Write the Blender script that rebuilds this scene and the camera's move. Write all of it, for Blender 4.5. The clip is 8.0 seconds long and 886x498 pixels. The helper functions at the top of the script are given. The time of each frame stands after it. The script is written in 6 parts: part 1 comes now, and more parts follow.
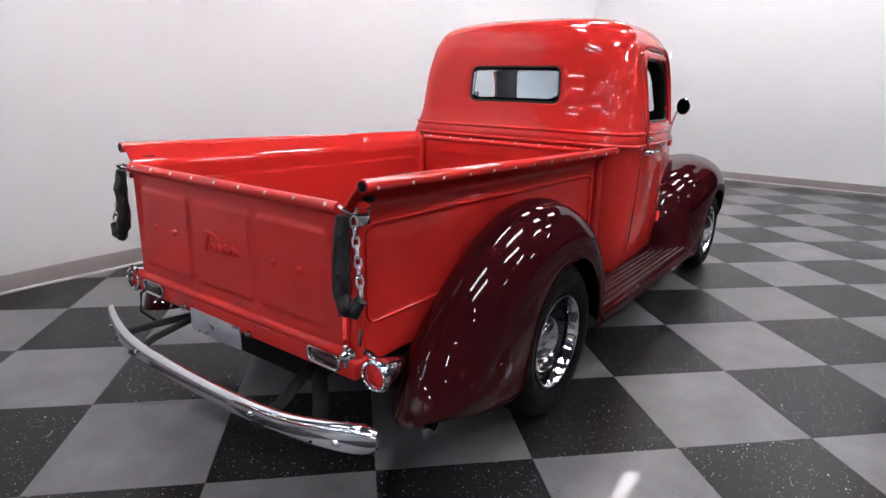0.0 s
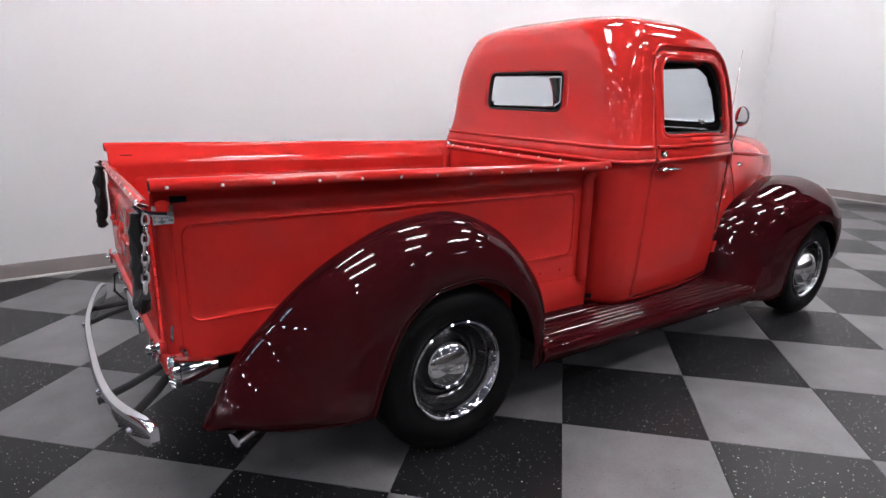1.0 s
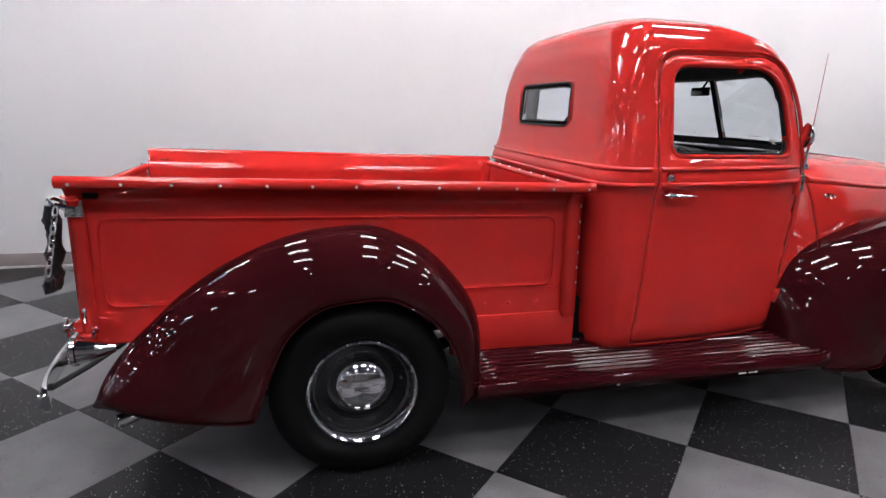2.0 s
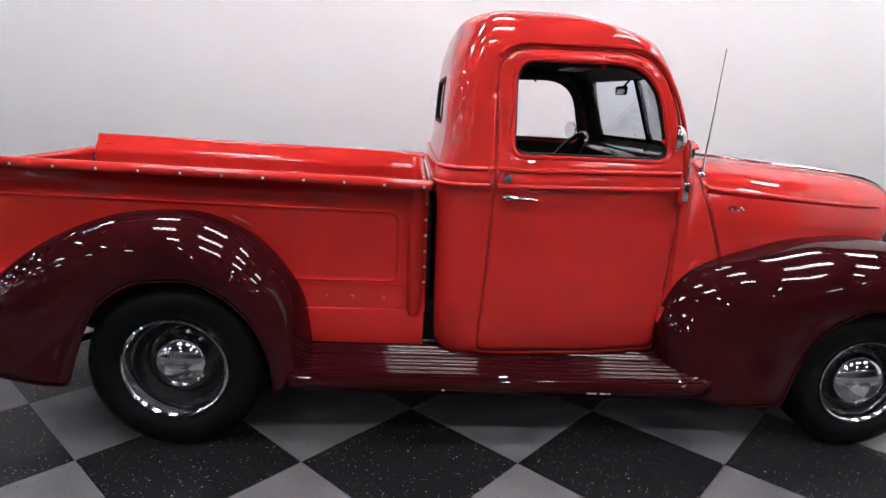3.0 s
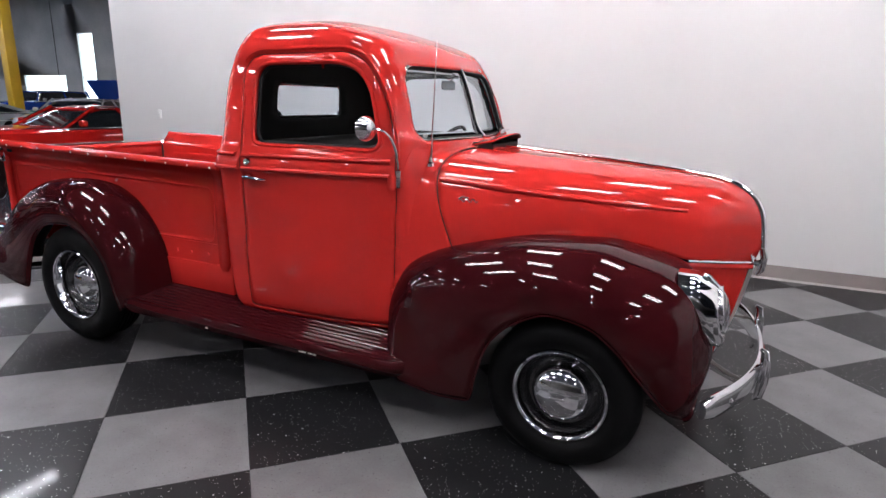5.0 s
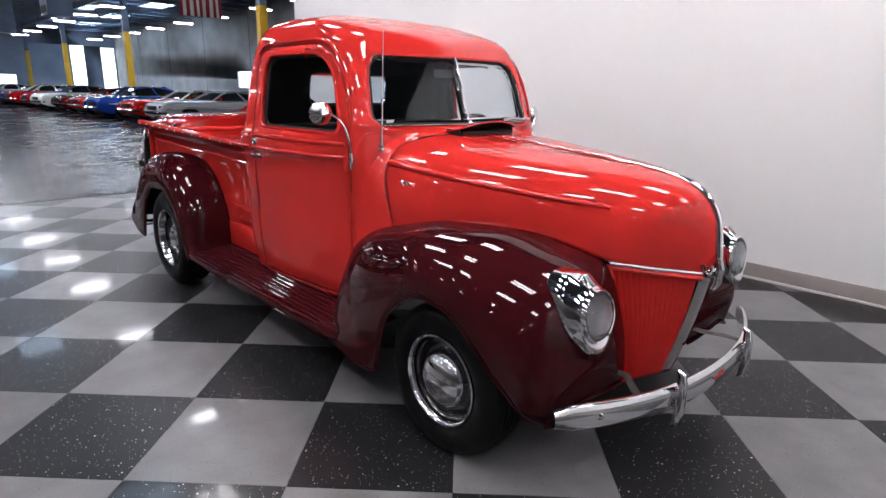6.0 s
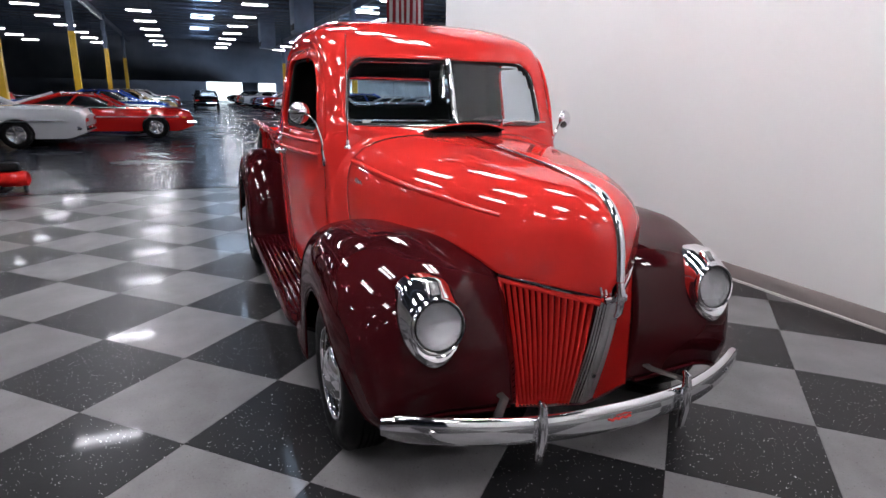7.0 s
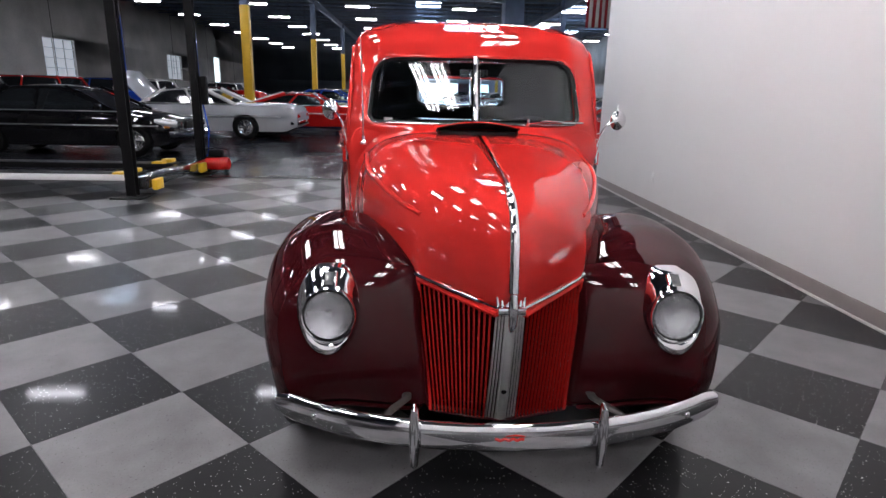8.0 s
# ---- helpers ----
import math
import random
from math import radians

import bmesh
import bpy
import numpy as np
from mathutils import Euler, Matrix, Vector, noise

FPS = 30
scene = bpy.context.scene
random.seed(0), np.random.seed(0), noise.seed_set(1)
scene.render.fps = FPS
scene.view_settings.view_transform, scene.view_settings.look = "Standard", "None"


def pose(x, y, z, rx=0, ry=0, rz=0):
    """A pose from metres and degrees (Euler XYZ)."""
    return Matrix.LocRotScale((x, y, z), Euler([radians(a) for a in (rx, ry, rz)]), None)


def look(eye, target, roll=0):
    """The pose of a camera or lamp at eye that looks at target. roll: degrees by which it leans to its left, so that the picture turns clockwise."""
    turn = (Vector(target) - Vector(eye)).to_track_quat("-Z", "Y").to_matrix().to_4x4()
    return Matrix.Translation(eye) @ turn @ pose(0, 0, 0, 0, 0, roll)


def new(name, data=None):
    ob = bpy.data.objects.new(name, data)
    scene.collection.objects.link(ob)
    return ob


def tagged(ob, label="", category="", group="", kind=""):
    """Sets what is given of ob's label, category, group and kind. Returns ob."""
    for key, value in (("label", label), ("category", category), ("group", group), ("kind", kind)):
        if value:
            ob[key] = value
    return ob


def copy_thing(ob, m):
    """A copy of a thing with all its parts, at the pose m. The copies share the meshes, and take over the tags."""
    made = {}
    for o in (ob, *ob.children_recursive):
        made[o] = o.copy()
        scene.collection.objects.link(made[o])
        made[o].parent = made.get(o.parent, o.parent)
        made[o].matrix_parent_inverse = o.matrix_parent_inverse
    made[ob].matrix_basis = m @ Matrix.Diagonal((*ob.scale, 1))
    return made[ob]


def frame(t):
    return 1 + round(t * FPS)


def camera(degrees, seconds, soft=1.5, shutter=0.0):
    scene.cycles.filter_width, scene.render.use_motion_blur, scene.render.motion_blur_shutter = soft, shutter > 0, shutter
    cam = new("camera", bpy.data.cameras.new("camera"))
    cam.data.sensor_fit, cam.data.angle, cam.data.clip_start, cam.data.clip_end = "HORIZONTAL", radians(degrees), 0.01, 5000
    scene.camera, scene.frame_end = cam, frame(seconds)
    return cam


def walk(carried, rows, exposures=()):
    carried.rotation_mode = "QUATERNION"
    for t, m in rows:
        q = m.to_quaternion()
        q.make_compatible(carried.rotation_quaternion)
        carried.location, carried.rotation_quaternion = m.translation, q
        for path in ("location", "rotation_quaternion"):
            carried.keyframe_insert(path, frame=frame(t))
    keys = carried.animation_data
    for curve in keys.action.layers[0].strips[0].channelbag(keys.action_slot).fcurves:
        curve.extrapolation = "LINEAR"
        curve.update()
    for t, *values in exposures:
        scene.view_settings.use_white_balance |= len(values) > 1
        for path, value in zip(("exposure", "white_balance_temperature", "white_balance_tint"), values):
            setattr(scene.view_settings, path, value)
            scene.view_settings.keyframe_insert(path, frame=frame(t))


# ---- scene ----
cam = camera(73.9, 8.0, soft=1.5)

PATH = [
    (0, (-2.184, -1.845, 1.394), (-0.626, -0.712, 0.855), 1.4),
    (0.5, (-1.736, -2.247, 1.398), (-0.416, -0.84, 0.87), 0.9),
    (1, (-1.228, -2.579, 1.384), (-0.146, -0.976, 0.874), 1.0),
    (1.2, (-1.027, -2.653, 1.383), (-0.052, -0.985, 0.866), 1.1),
    (2.3, (0.108, -2.965, 1.368), (0.44, -1.043, 0.925), 1.5),
    (2.5, (0.336, -3.006, 1.38), (0.597, -1.074, 0.937), 1.8),
    (3, (0.891, -3.046, 1.384), (1.012, -1.107, 0.909), 2.5),
    (3.5, (1.503, -3.06, 1.364), (1.461, -1.111, 0.919), 2.4),
    (4, (2.117, -3.052, 1.372), (1.893, -1.116, 0.924), 2.2),
    (4.5, (2.747, -3.022, 1.396), (2.246, -1.14, 0.941), 1.7),
    (5, (3.325, -2.912, 1.403), (2.491, -1.159, 0.922), 1.0),
    (5.2, (3.56, -2.835, 1.395), (2.607, -1.145, 0.909), 1.0),
    (6.3, (4.608, -1.981, 1.407), (3.067, -0.817, 0.886), 1.0),
    (6.5, (4.74, -1.784, 1.404), (3.124, -0.725, 0.889), 1.0),
    (7, (4.998, -1.271, 1.397), (3.218, -0.515, 0.887), 1.0),
    (7.5, (5.156, -0.73, 1.39), (3.268, -0.306, 0.882), 1.0),
    (8, (5.217, -0.305, 1.402), (3.288, -0.21, 0.883), 1.2),
]
walk(cam, [(t, look(eye, target, roll)) for t, eye, target, roll in PATH],
     exposures=[(0, -0.07), (2.5, -0.09), (3.5, -0.13), (5.2, -0.12), (6.3, -0.15), (8.0, -0.27)])

# ---- light ----
world = bpy.data.worlds.new("world")
world.use_nodes = True
scene.world = world
sky = world.node_tree.nodes.new("ShaderNodeTexSky")
sky.sky_type, sky.sun_disc = "NISHITA", False
sky.sun_elevation, sky.sun_rotation = radians(40), radians(120)
world.node_tree.nodes["Background"].inputs["Strength"].default_value = 0.12
world.node_tree.links.new(sky.outputs[0], world.node_tree.nodes["Background"].inputs["Color"])
scene.view_settings.exposure = 0.0

LAMP_HEIGHT = 5.4

# ---- tools ----
def pchip(xs, ys, x):
    """Shape-keeping cubic through a short table."""
    xs, ys = np.asarray(xs, float), np.asarray(ys, float)
    x = np.clip(np.asarray(x, float), xs[0], xs[-1])
    h, d = np.diff(xs), np.diff(ys) / np.diff(xs)
    m = np.zeros(len(xs))
    for i in range(1, len(xs) - 1):
        if d[i - 1] * d[i] > 0:
            w1, w2 = 2 * h[i] + h[i - 1], h[i] + 2 * h[i - 1]
            m[i] = (w1 + w2) / (w1 / d[i - 1] + w2 / d[i])
    m[0], m[-1] = d[0], d[-1]
    i = np.clip(np.searchsorted(xs, x, side="right") - 1, 0, len(xs) - 2)
    t = (x - xs[i]) / h[i]
    return ((2 * t**3 - 3 * t**2 + 1) * ys[i] + (t**3 - 2 * t**2 + t) * h[i] * m[i]
            + (3 * t**2 - 2 * t**3) * ys[i + 1] + (t**3 - t**2) * h[i] * m[i + 1])


def curve3(table, u):
    """Point at u on a curve whose rows are u, x, y, z."""
    a = np.array(table, float)
    return np.array([float(pchip(a[:, 0], a[:, k], u)) for k in (1, 2, 3)])


def smooth_step(a, b, x):
    t = min(1.0, max(0.0, (x - a) / (b - a)))
    return t * t * (3 - 2 * t)


def part(name, bm, material, parent=None, label="", sharp=38, **tags):
    """Links a bmesh as one mesh object under a thing or a part."""
    bm.normal_update()
    for f in bm.faces:
        f.smooth = True
    for e in bm.edges:
        if len(e.link_faces) == 2 and e.calc_face_angle(0) > radians(sharp):
            e.smooth = False
    me = bpy.data.meshes.new(name)
    bm.to_mesh(me)
    bm.free()
    for m in material if isinstance(material, (list, tuple)) else [material]:
        me.materials.append(m)
    ob = new(name, me)
    ob.parent = parent
    return tagged(ob, label, **tags)


def empty(name, at=(0, 0, 0), **tags):
    ob = new(name)
    ob.location = at
    return tagged(ob, **tags)


def shell(ob, thickness, inner=0, offset=-1.0, rim_slot=0):
    """Gives a skin its thickness; inner: the slot of the inner face."""
    mod = ob.modifiers.new("skin", "SOLIDIFY")
    mod.thickness, mod.offset, mod.material_offset, mod.use_rim = thickness, offset, inner, True
    mod.material_offset_rim = rim_slot
    return ob


def orient(bm, inside):
    """Turns all faces away from the point inside."""
    bm.normal_update()
    s = sum(f.normal.dot(f.calc_center_median() - Vector(inside)) * f.calc_area() for f in bm.faces)
    if s < 0:
        bmesh.ops.reverse_faces(bm, faces=bm.faces[:])
    bm.normal_update()
    return bm


def from_grid(pts, closed_u=False, closed_v=False):
    """A skin over rows of points."""
    bm = bmesh.new()
    rows = [[bm.verts.new(p) for p in row] for row in pts]
    nu, nv = len(rows), len(rows[0])
    for i in range(nu - (not closed_u)):
        for j in range(nv - (not closed_v)):
            a, b = rows[i], rows[(i + 1) % nu]
            bm.faces.new((a[j], a[(j + 1) % nv], b[(j + 1) % nv], b[j]))
    return bm


def surface(fn, nu, nv, inside=None):
    bm = from_grid([[fn(i / nu, j / nv) for j in range(nv + 1)] for i in range(nu + 1)])
    return orient(bm, inside) if inside is not None else bm


def mirrored(bm):
    """A copy across the middle of the truck."""
    other = bm.copy()
    for v in other.verts:
        v.co.y = -v.co.y
    bmesh.ops.reverse_faces(other, faces=other.faces[:])
    return other


def tube(path, r, sides=10, closed=False, cap=True, squash=1.0, up=(0, 0, 1)):
    """A round or oval bar swept along a path; r may be a list."""
    path = [Vector(p) for p in path]
    n = len(path)
    rs = [float(v) for v in r] if isinstance(r, (list, tuple)) else [r] * n
    rows, ref = [], Vector(up)
    for i, p in enumerate(path):
        a = path[(i - 1) % n] if closed or i else p
        b = path[(i + 1) % n] if closed or i < n - 1 else p
        t = (b - a).normalized()
        s = t.cross(ref)
        s = s.normalized() if s.length > 1e-4 else t.orthogonal().normalized()
        w = s.cross(t).normalized()
        rows.append([p + rs[i] * (math.cos(k) * s + squash * math.sin(k) * w)
                     for k in (2 * math.pi * j / sides for j in range(sides))])
    bm = from_grid(rows, closed_u=closed, closed_v=True)
    if cap and not closed:
        bm.verts.ensure_lookup_table()
        bm.faces.new([bm.verts[j] for j in range(sides)][::-1])
        bm.faces.new([bm.verts[(n - 1) * sides + j] for j in range(sides)])
    bmesh.ops.recalc_face_normals(bm, faces=bm.faces[:])
    return bm


def lathe(profile, m, seg=40):
    """Turns a profile of (radius, height) round the axis z of the matrix m."""
    rows = [[m @ Vector((r * math.cos(a), r * math.sin(a), h)) for a in (2 * math.pi * k / seg for k in range(seg))]
            for r, h in profile]
    bm = from_grid(rows, closed_v=True)
    bmesh.ops.remove_doubles(bm, verts=bm.verts[:], dist=1e-5)
    bmesh.ops.recalc_face_normals(bm, faces=bm.faces[:])
    return bm


def block(lo, hi, bevel=0.004, seg=2, m=None):
    """A box with softened edges."""
    bm = bmesh.new()
    bmesh.ops.create_cube(bm, size=1)
    lo, hi = Vector(lo), Vector(hi)
    for v in bm.verts:
        v.co = Vector([(lo[k] + hi[k]) / 2 + v.co[k] * (hi[k] - lo[k]) for k in range(3)])
    if bevel:
        bmesh.ops.bevel(bm, geom=bm.edges[:], offset=bevel, segments=seg, profile=0.5, affect="EDGES")
    if m is not None:
        bm.transform(m)
    return bm


def join(*bms):
    out = bms[0]
    for b in bms[1:]:
        me = bpy.data.meshes.new("tmp")
        b.to_mesh(me)
        b.free()
        out.from_mesh(me)
        bpy.data.meshes.remove(me)
    return out


def round_poly(corners, seg=8):
    """A closed outline with rounded corners; rows are a, b, radius."""
    pts, n = [], len(corners)
    for i, (a, b, r) in enumerate(corners):
        p = Vector((a, b))
        d0 = (Vector(corners[i - 1][:2]) - p)
        d1 = (Vector(corners[(i + 1) % n][:2]) - p)
        if r <= 0:
            pts.append(p)
            continue
        r = min(r, d0.length * 0.48, d1.length * 0.48)
        p0, p1 = p + d0.normalized() * r, p + d1.normalized() * r
        for k in range(seg + 1):
            t = k / seg
            pts.append((1 - t) ** 2 * p0 + 2 * t * (1 - t) * p + t * t * p1)
    out = []
    for i, p in enumerate(pts):
        q = pts[(i + 1) % len(pts)]
        k = max(1, int((q - p).length / 0.02))
        out += [tuple(p.lerp(q, j / k)) for j in range(k)]
    return out


def within(poly, a, b):
    inside, n = False, len(poly)
    for i in range(n):
        (x0, y0), (x1, y1) = poly[i - 1], poly[i]
        if (y0 > b) != (y1 > b) and a < (x1 - x0) * (b - y0) / (y1 - y0) + x0:
            inside = not inside
    return inside


def nearest(poly, a, b):
    best, p = 1e9, Vector((a, b))
    for i in range(len(poly)):
        q0, q1 = Vector(poly[i - 1]), Vector(poly[i])
        d = q1 - q0
        t = max(0.0, min(1.0, (p - q0).dot(d) / max(1e-12, d.length_squared)))
        c = q0 + t * d
        if (c - p).length < best:
            best, hit = (c - p).length, c
    return hit


def carve(verts, faces, poly, axes, where):
    """Parts the faces inside an outline from the rest and lays the seam along the outline."""
    a, b = axes
    inside, rest = [], []
    for f in faces:
        c = sum((verts[i] for i in f), Vector()) / len(f)
        (inside if where(c) and within(poly, c[a], c[b]) else rest).append(f)
    seam = {i for f in inside for i in f} & {i for f in rest for i in f}
    for i in seam:
        q = nearest(poly, verts[i][a], verts[i][b])
        verts[i][a], verts[i][b] = q.x, q.y
    return inside, rest, seam


def from_faces(verts, faces, move=None):
    bm = bmesh.new()
    made = {}
    for f in faces:
        for i in f:
            if i not in made:
                made[i] = bm.verts.new(move(i, verts[i]) if move else verts[i])
        try:
            bm.faces.new([made[i] for i in f])
        except ValueError:
            pass
    bm.normal_update()
    return bm

# ---- materials ----
def material(name, color, rough=0.5, metal=0.0, vary=0.12, scale=8.0, bump=0.0, bump_scale=60.0, coat=0.0,
             coat_rough=0.03, rough_vary=0.0, random_tone=0.0, spec=0.5, wavy=0.0):
    """A surface with broad stains and fine grain in colour, gloss and relief."""
    m = bpy.data.materials.new(name)
    m.use_nodes = True
    nt = m.node_tree
    nodes, links = nt.nodes, nt.links
    p = nodes["Principled BSDF"]
    p.inputs["Metallic"].default_value = metal
    p.inputs["Roughness"].default_value = rough
    p.inputs["Specular IOR Level"].default_value = spec
    p.inputs["Coat Weight"].default_value = coat
    p.inputs["Coat Roughness"].default_value = coat_rough
    at = nodes.new("ShaderNodeTexCoord")
    broad, fine = nodes.new("ShaderNodeTexNoise"), nodes.new("ShaderNodeTexNoise")
    for n, s, d in ((broad, scale, 4), (fine, bump_scale, 3)):
        n.inputs["Scale"].default_value, n.inputs["Detail"].default_value = s, d
        links.new(at.outputs["Object"], n.inputs["Vector"])
    add = nodes.new("ShaderNodeMath")
    add.operation = "MULTIPLY_ADD"
    links.new(fine.outputs["Fac"], add.inputs[0])
    add.inputs[1].default_value = 0.35
    links.new(broad.outputs["Fac"], add.inputs[2])
    ramp = nodes.new("ShaderNodeMapRange")
    ramp.inputs["From Min"].default_value, ramp.inputs["From Max"].default_value = 0.35, 1.0
    ramp.inputs["To Min"].default_value, ramp.inputs["To Max"].default_value = 1 - vary, 1 + vary
    links.new(add.outputs[0], ramp.inputs["Value"])
    last = ramp.outputs["Result"]
    if random_tone:
        info = nodes.new("ShaderNodeObjectInfo")
        rr = nodes.new("ShaderNodeMapRange")
        rr.inputs["To Min"].default_value, rr.inputs["To Max"].default_value = 1 - random_tone, 1 + random_tone
        links.new(info.outputs["Random"], rr.inputs["Value"])
        mul = nodes.new("ShaderNodeMath")
        mul.operation = "MULTIPLY"
        links.new(last, mul.inputs[0])
        links.new(rr.outputs["Result"], mul.inputs[1])
        last = mul.outputs[0]
    tone = nodes.new("ShaderNodeVectorMath")
    tone.operation = "SCALE"
    tone.inputs[0].default_value = color
    links.new(last, tone.inputs["Scale"])
    links.new(tone.outputs["Vector"], p.inputs["Base Color"])
    if rough_vary:
        rv = nodes.new("ShaderNodeMapRange")
        rv.inputs["From Min"].default_value, rv.inputs["From Max"].default_value = 0.35, 0.65
        rv.inputs["To Min"].default_value, rv.inputs["To Max"].default_value = max(0.01, rough - rough_vary), rough + rough_vary
        links.new(broad.outputs["Fac"], rv.inputs["Value"])
        links.new(rv.outputs["Result"], p.inputs["Roughness"])
    if wavy:
        swell, wb = nodes.new("ShaderNodeTexNoise"), nodes.new("ShaderNodeBump")
        swell.inputs["Scale"].default_value, swell.inputs["Detail"].default_value = 9.0, 1.0
        links.new(at.outputs["Object"], swell.inputs["Vector"])
        links.new(swell.outputs["Fac"], wb.inputs["Height"])
        wb.inputs["Strength"].default_value, wb.inputs["Distance"].default_value = wavy, 0.002
        links.new(wb.outputs["Normal"], p.inputs["Coat Normal"])
    if bump:
        bp = nodes.new("ShaderNodeBump")
        bp.inputs["Strength"].default_value, bp.inputs["Distance"].default_value = bump, 0.002
        links.new(fine.outputs["Fac"], bp.inputs["Height"])
        links.new(bp.outputs["Normal"], p.inputs["Normal"])
    return m


def glowing(name, color, strength):
    m = bpy.data.materials.new(name)
    m.use_nodes = True
    p = m.node_tree.nodes["Principled BSDF"]
    p.inputs["Base Color"].default_value = (0.8, 0.8, 0.8, 1)
    p.inputs["Emission Color"].default_value = (*color, 1)
    p.inputs["Emission Strength"].default_value = strength
    return m


def glass(name, color=(1, 1, 1), rough=0.0):
    m = bpy.data.materials.new(name)
    m.use_nodes = True
    p = m.node_tree.nodes["Principled BSDF"]
    p.inputs["Base Color"].default_value = (*color, 1)
    p.inputs["Transmission Weight"].default_value = 1.0
    p.inputs["Roughness"].default_value = rough
    p.inputs["IOR"].default_value = 1.45
    return m


RED = material("red_paint", (0.44, 0.021, 0.018), 0.5, vary=0.06, scale=3, coat=0.8, coat_rough=0.012, spec=0.0, wavy=0.3)
WORN_RED = material("worn_red_paint", (0.40, 0.026, 0.024), 0.5, vary=0.14, scale=5, coat=0.55, coat_rough=0.14, spec=0.0, bump=0.04, bump_scale=40, wavy=0.3)
MAROON = material("maroon_paint", (0.027, 0.0032, 0.0044), 0.5, vary=0.08, scale=3, coat=0.52, coat_rough=0.012, spec=0.0, wavy=0.3)
CHROME = material("chrome", (0.78, 0.78, 0.80), 0.05, metal=1.0, vary=0.03, scale=14, rough_vary=0.03)
DULL_CHROME = material("worn_chrome", (0.62, 0.62, 0.63), 0.16, metal=1.0, vary=0.08, scale=18, rough_vary=0.06)
SATIN = material("satin_chrome", (0.82, 0.82, 0.82), 0.30, metal=1.0, vary=0.05, scale=30)
REFLECTOR = material("lamp_reflector", (0.74, 0.74, 0.75), 0.22, metal=1.0, vary=0.12, scale=40)
STEEL = material("galvanised_steel", (0.5, 0.51, 0.53), 0.32, metal=1.0, vary=0.15, scale=25, rough_vary=0.1)
IRON = material("bare_iron", (0.05, 0.046, 0.044), 0.5, metal=0.6, vary=0.2, scale=20)
RUBBER = material("tyre_rubber", (0.0038, 0.0038, 0.0041), 0.55, vary=0.25, scale=15, bump=0.15, bump_scale=220, rough_vary=0.1, spec=0.1)
BLACK_PAINT = material("black_paint", (0.012, 0.012, 0.013), 0.18, vary=0.2, scale=10, coat=0.6)
BLACK_STEEL = material("black_steel", (0.0045, 0.0045, 0.005), 0.55, vary=0.3, scale=12, bump=0.1, bump_scale=120, spec=0.12)
TRIM_BLACK = material("black_trim", (0.005, 0.005, 0.0054), 0.6, vary=0.2, scale=20, bump=0.2, bump_scale=200, spec=0.25)
VINYL = material("black_vinyl", (0.008, 0.0075, 0.008), 0.42, vary=0.2, scale=20, bump=0.25, bump_scale=260, spec=0.3)
GLASS = glass("window_glass", (0.80, 0.88, 0.93))
CLEAR = glass("lamp_glass", (0.97, 0.98, 1.0), 0.02)
flutes = CLEAR.node_tree.nodes.new("ShaderNodeTexWave")
flutes.bands_direction = "Y"
flutes.inputs["Scale"].default_value = 45.0
where = CLEAR.node_tree.nodes.new("ShaderNodeTexCoord")
CLEAR.node_tree.links.new(where.outputs["Object"], flutes.inputs["Vector"])
ridge = CLEAR.node_tree.nodes.new("ShaderNodeBump")
ridge.inputs["Strength"].default_value, ridge.inputs["Distance"].default_value = 0.5, 0.002
CLEAR.node_tree.links.new(flutes.outputs["Fac"], ridge.inputs["Height"])
CLEAR.node_tree.links.new(ridge.outputs["Normal"], CLEAR.node_tree.nodes["Principled BSDF"].inputs["Normal"])
RED_LENS = material("red_lens", (0.42, 0.008, 0.006), 0.1, vary=0.2, scale=60, bump=0.3, bump_scale=300, coat=1.0)
DARK_LENS = material("smoked_lens", (0.03, 0.006, 0.008), 0.15, vary=0.2, scale=60, coat=1.0)
LAMP_WINDOW = material("dark_glass", (0.06, 0.06, 0.065), 0.12, vary=0.3, scale=90, bump=0.3, bump_scale=400, coat=1.0)
PLATE = material("brushed_plate", (0.55, 0.57, 0.60), 0.35, metal=0.8, vary=0.1, scale=20, rough_vary=0.1)
BEADS = material("pale_beads", (0.58, 0.54, 0.52), 0.3, vary=0.1, scale=20)
WALL = material("wall_paint", (0.72, 0.717, 0.72), 0.6, vary=0.02, scale=1.3, bump=0.04, bump_scale=90)
BASEBOARD = material("rubber_base", (0.19, 0.165, 0.16), 0.5, vary=0.1, scale=6, bump=0.05)
STRIP = material("base_strip", (0.42, 0.40, 0.39), 0.4, vary=0.1, scale=6)
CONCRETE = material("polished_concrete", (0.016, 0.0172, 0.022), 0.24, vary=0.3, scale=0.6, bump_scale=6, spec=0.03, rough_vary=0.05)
TILT_UP = material("concrete_wall", (0.42, 0.405, 0.385), 0.8, vary=0.35, scale=0.5, bump=0.2, bump_scale=12)
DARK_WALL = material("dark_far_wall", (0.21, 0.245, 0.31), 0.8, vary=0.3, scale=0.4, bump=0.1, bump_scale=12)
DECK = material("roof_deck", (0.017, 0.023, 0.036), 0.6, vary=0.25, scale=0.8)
JOIST = material("roof_steel", (0.11, 0.145, 0.21), 0.45, vary=0.2, scale=2, metal=0.3)
YELLOW = material("yellow_paint", (0.62, 0.37, 0.012), 0.45, vary=0.14, scale=3, bump=0.05)
WHITE_PLASTIC = material("white_plastic", (0.72, 0.72, 0.72), 0.35, vary=0.03)
LIGHT_TUBE = glowing("lit_tube", (1.0, 0.962, 0.995), 63.0)
SLIM_TUBE = glowing("lit_slim_tube", (0.95, 0.945, 1.04), 86.0)
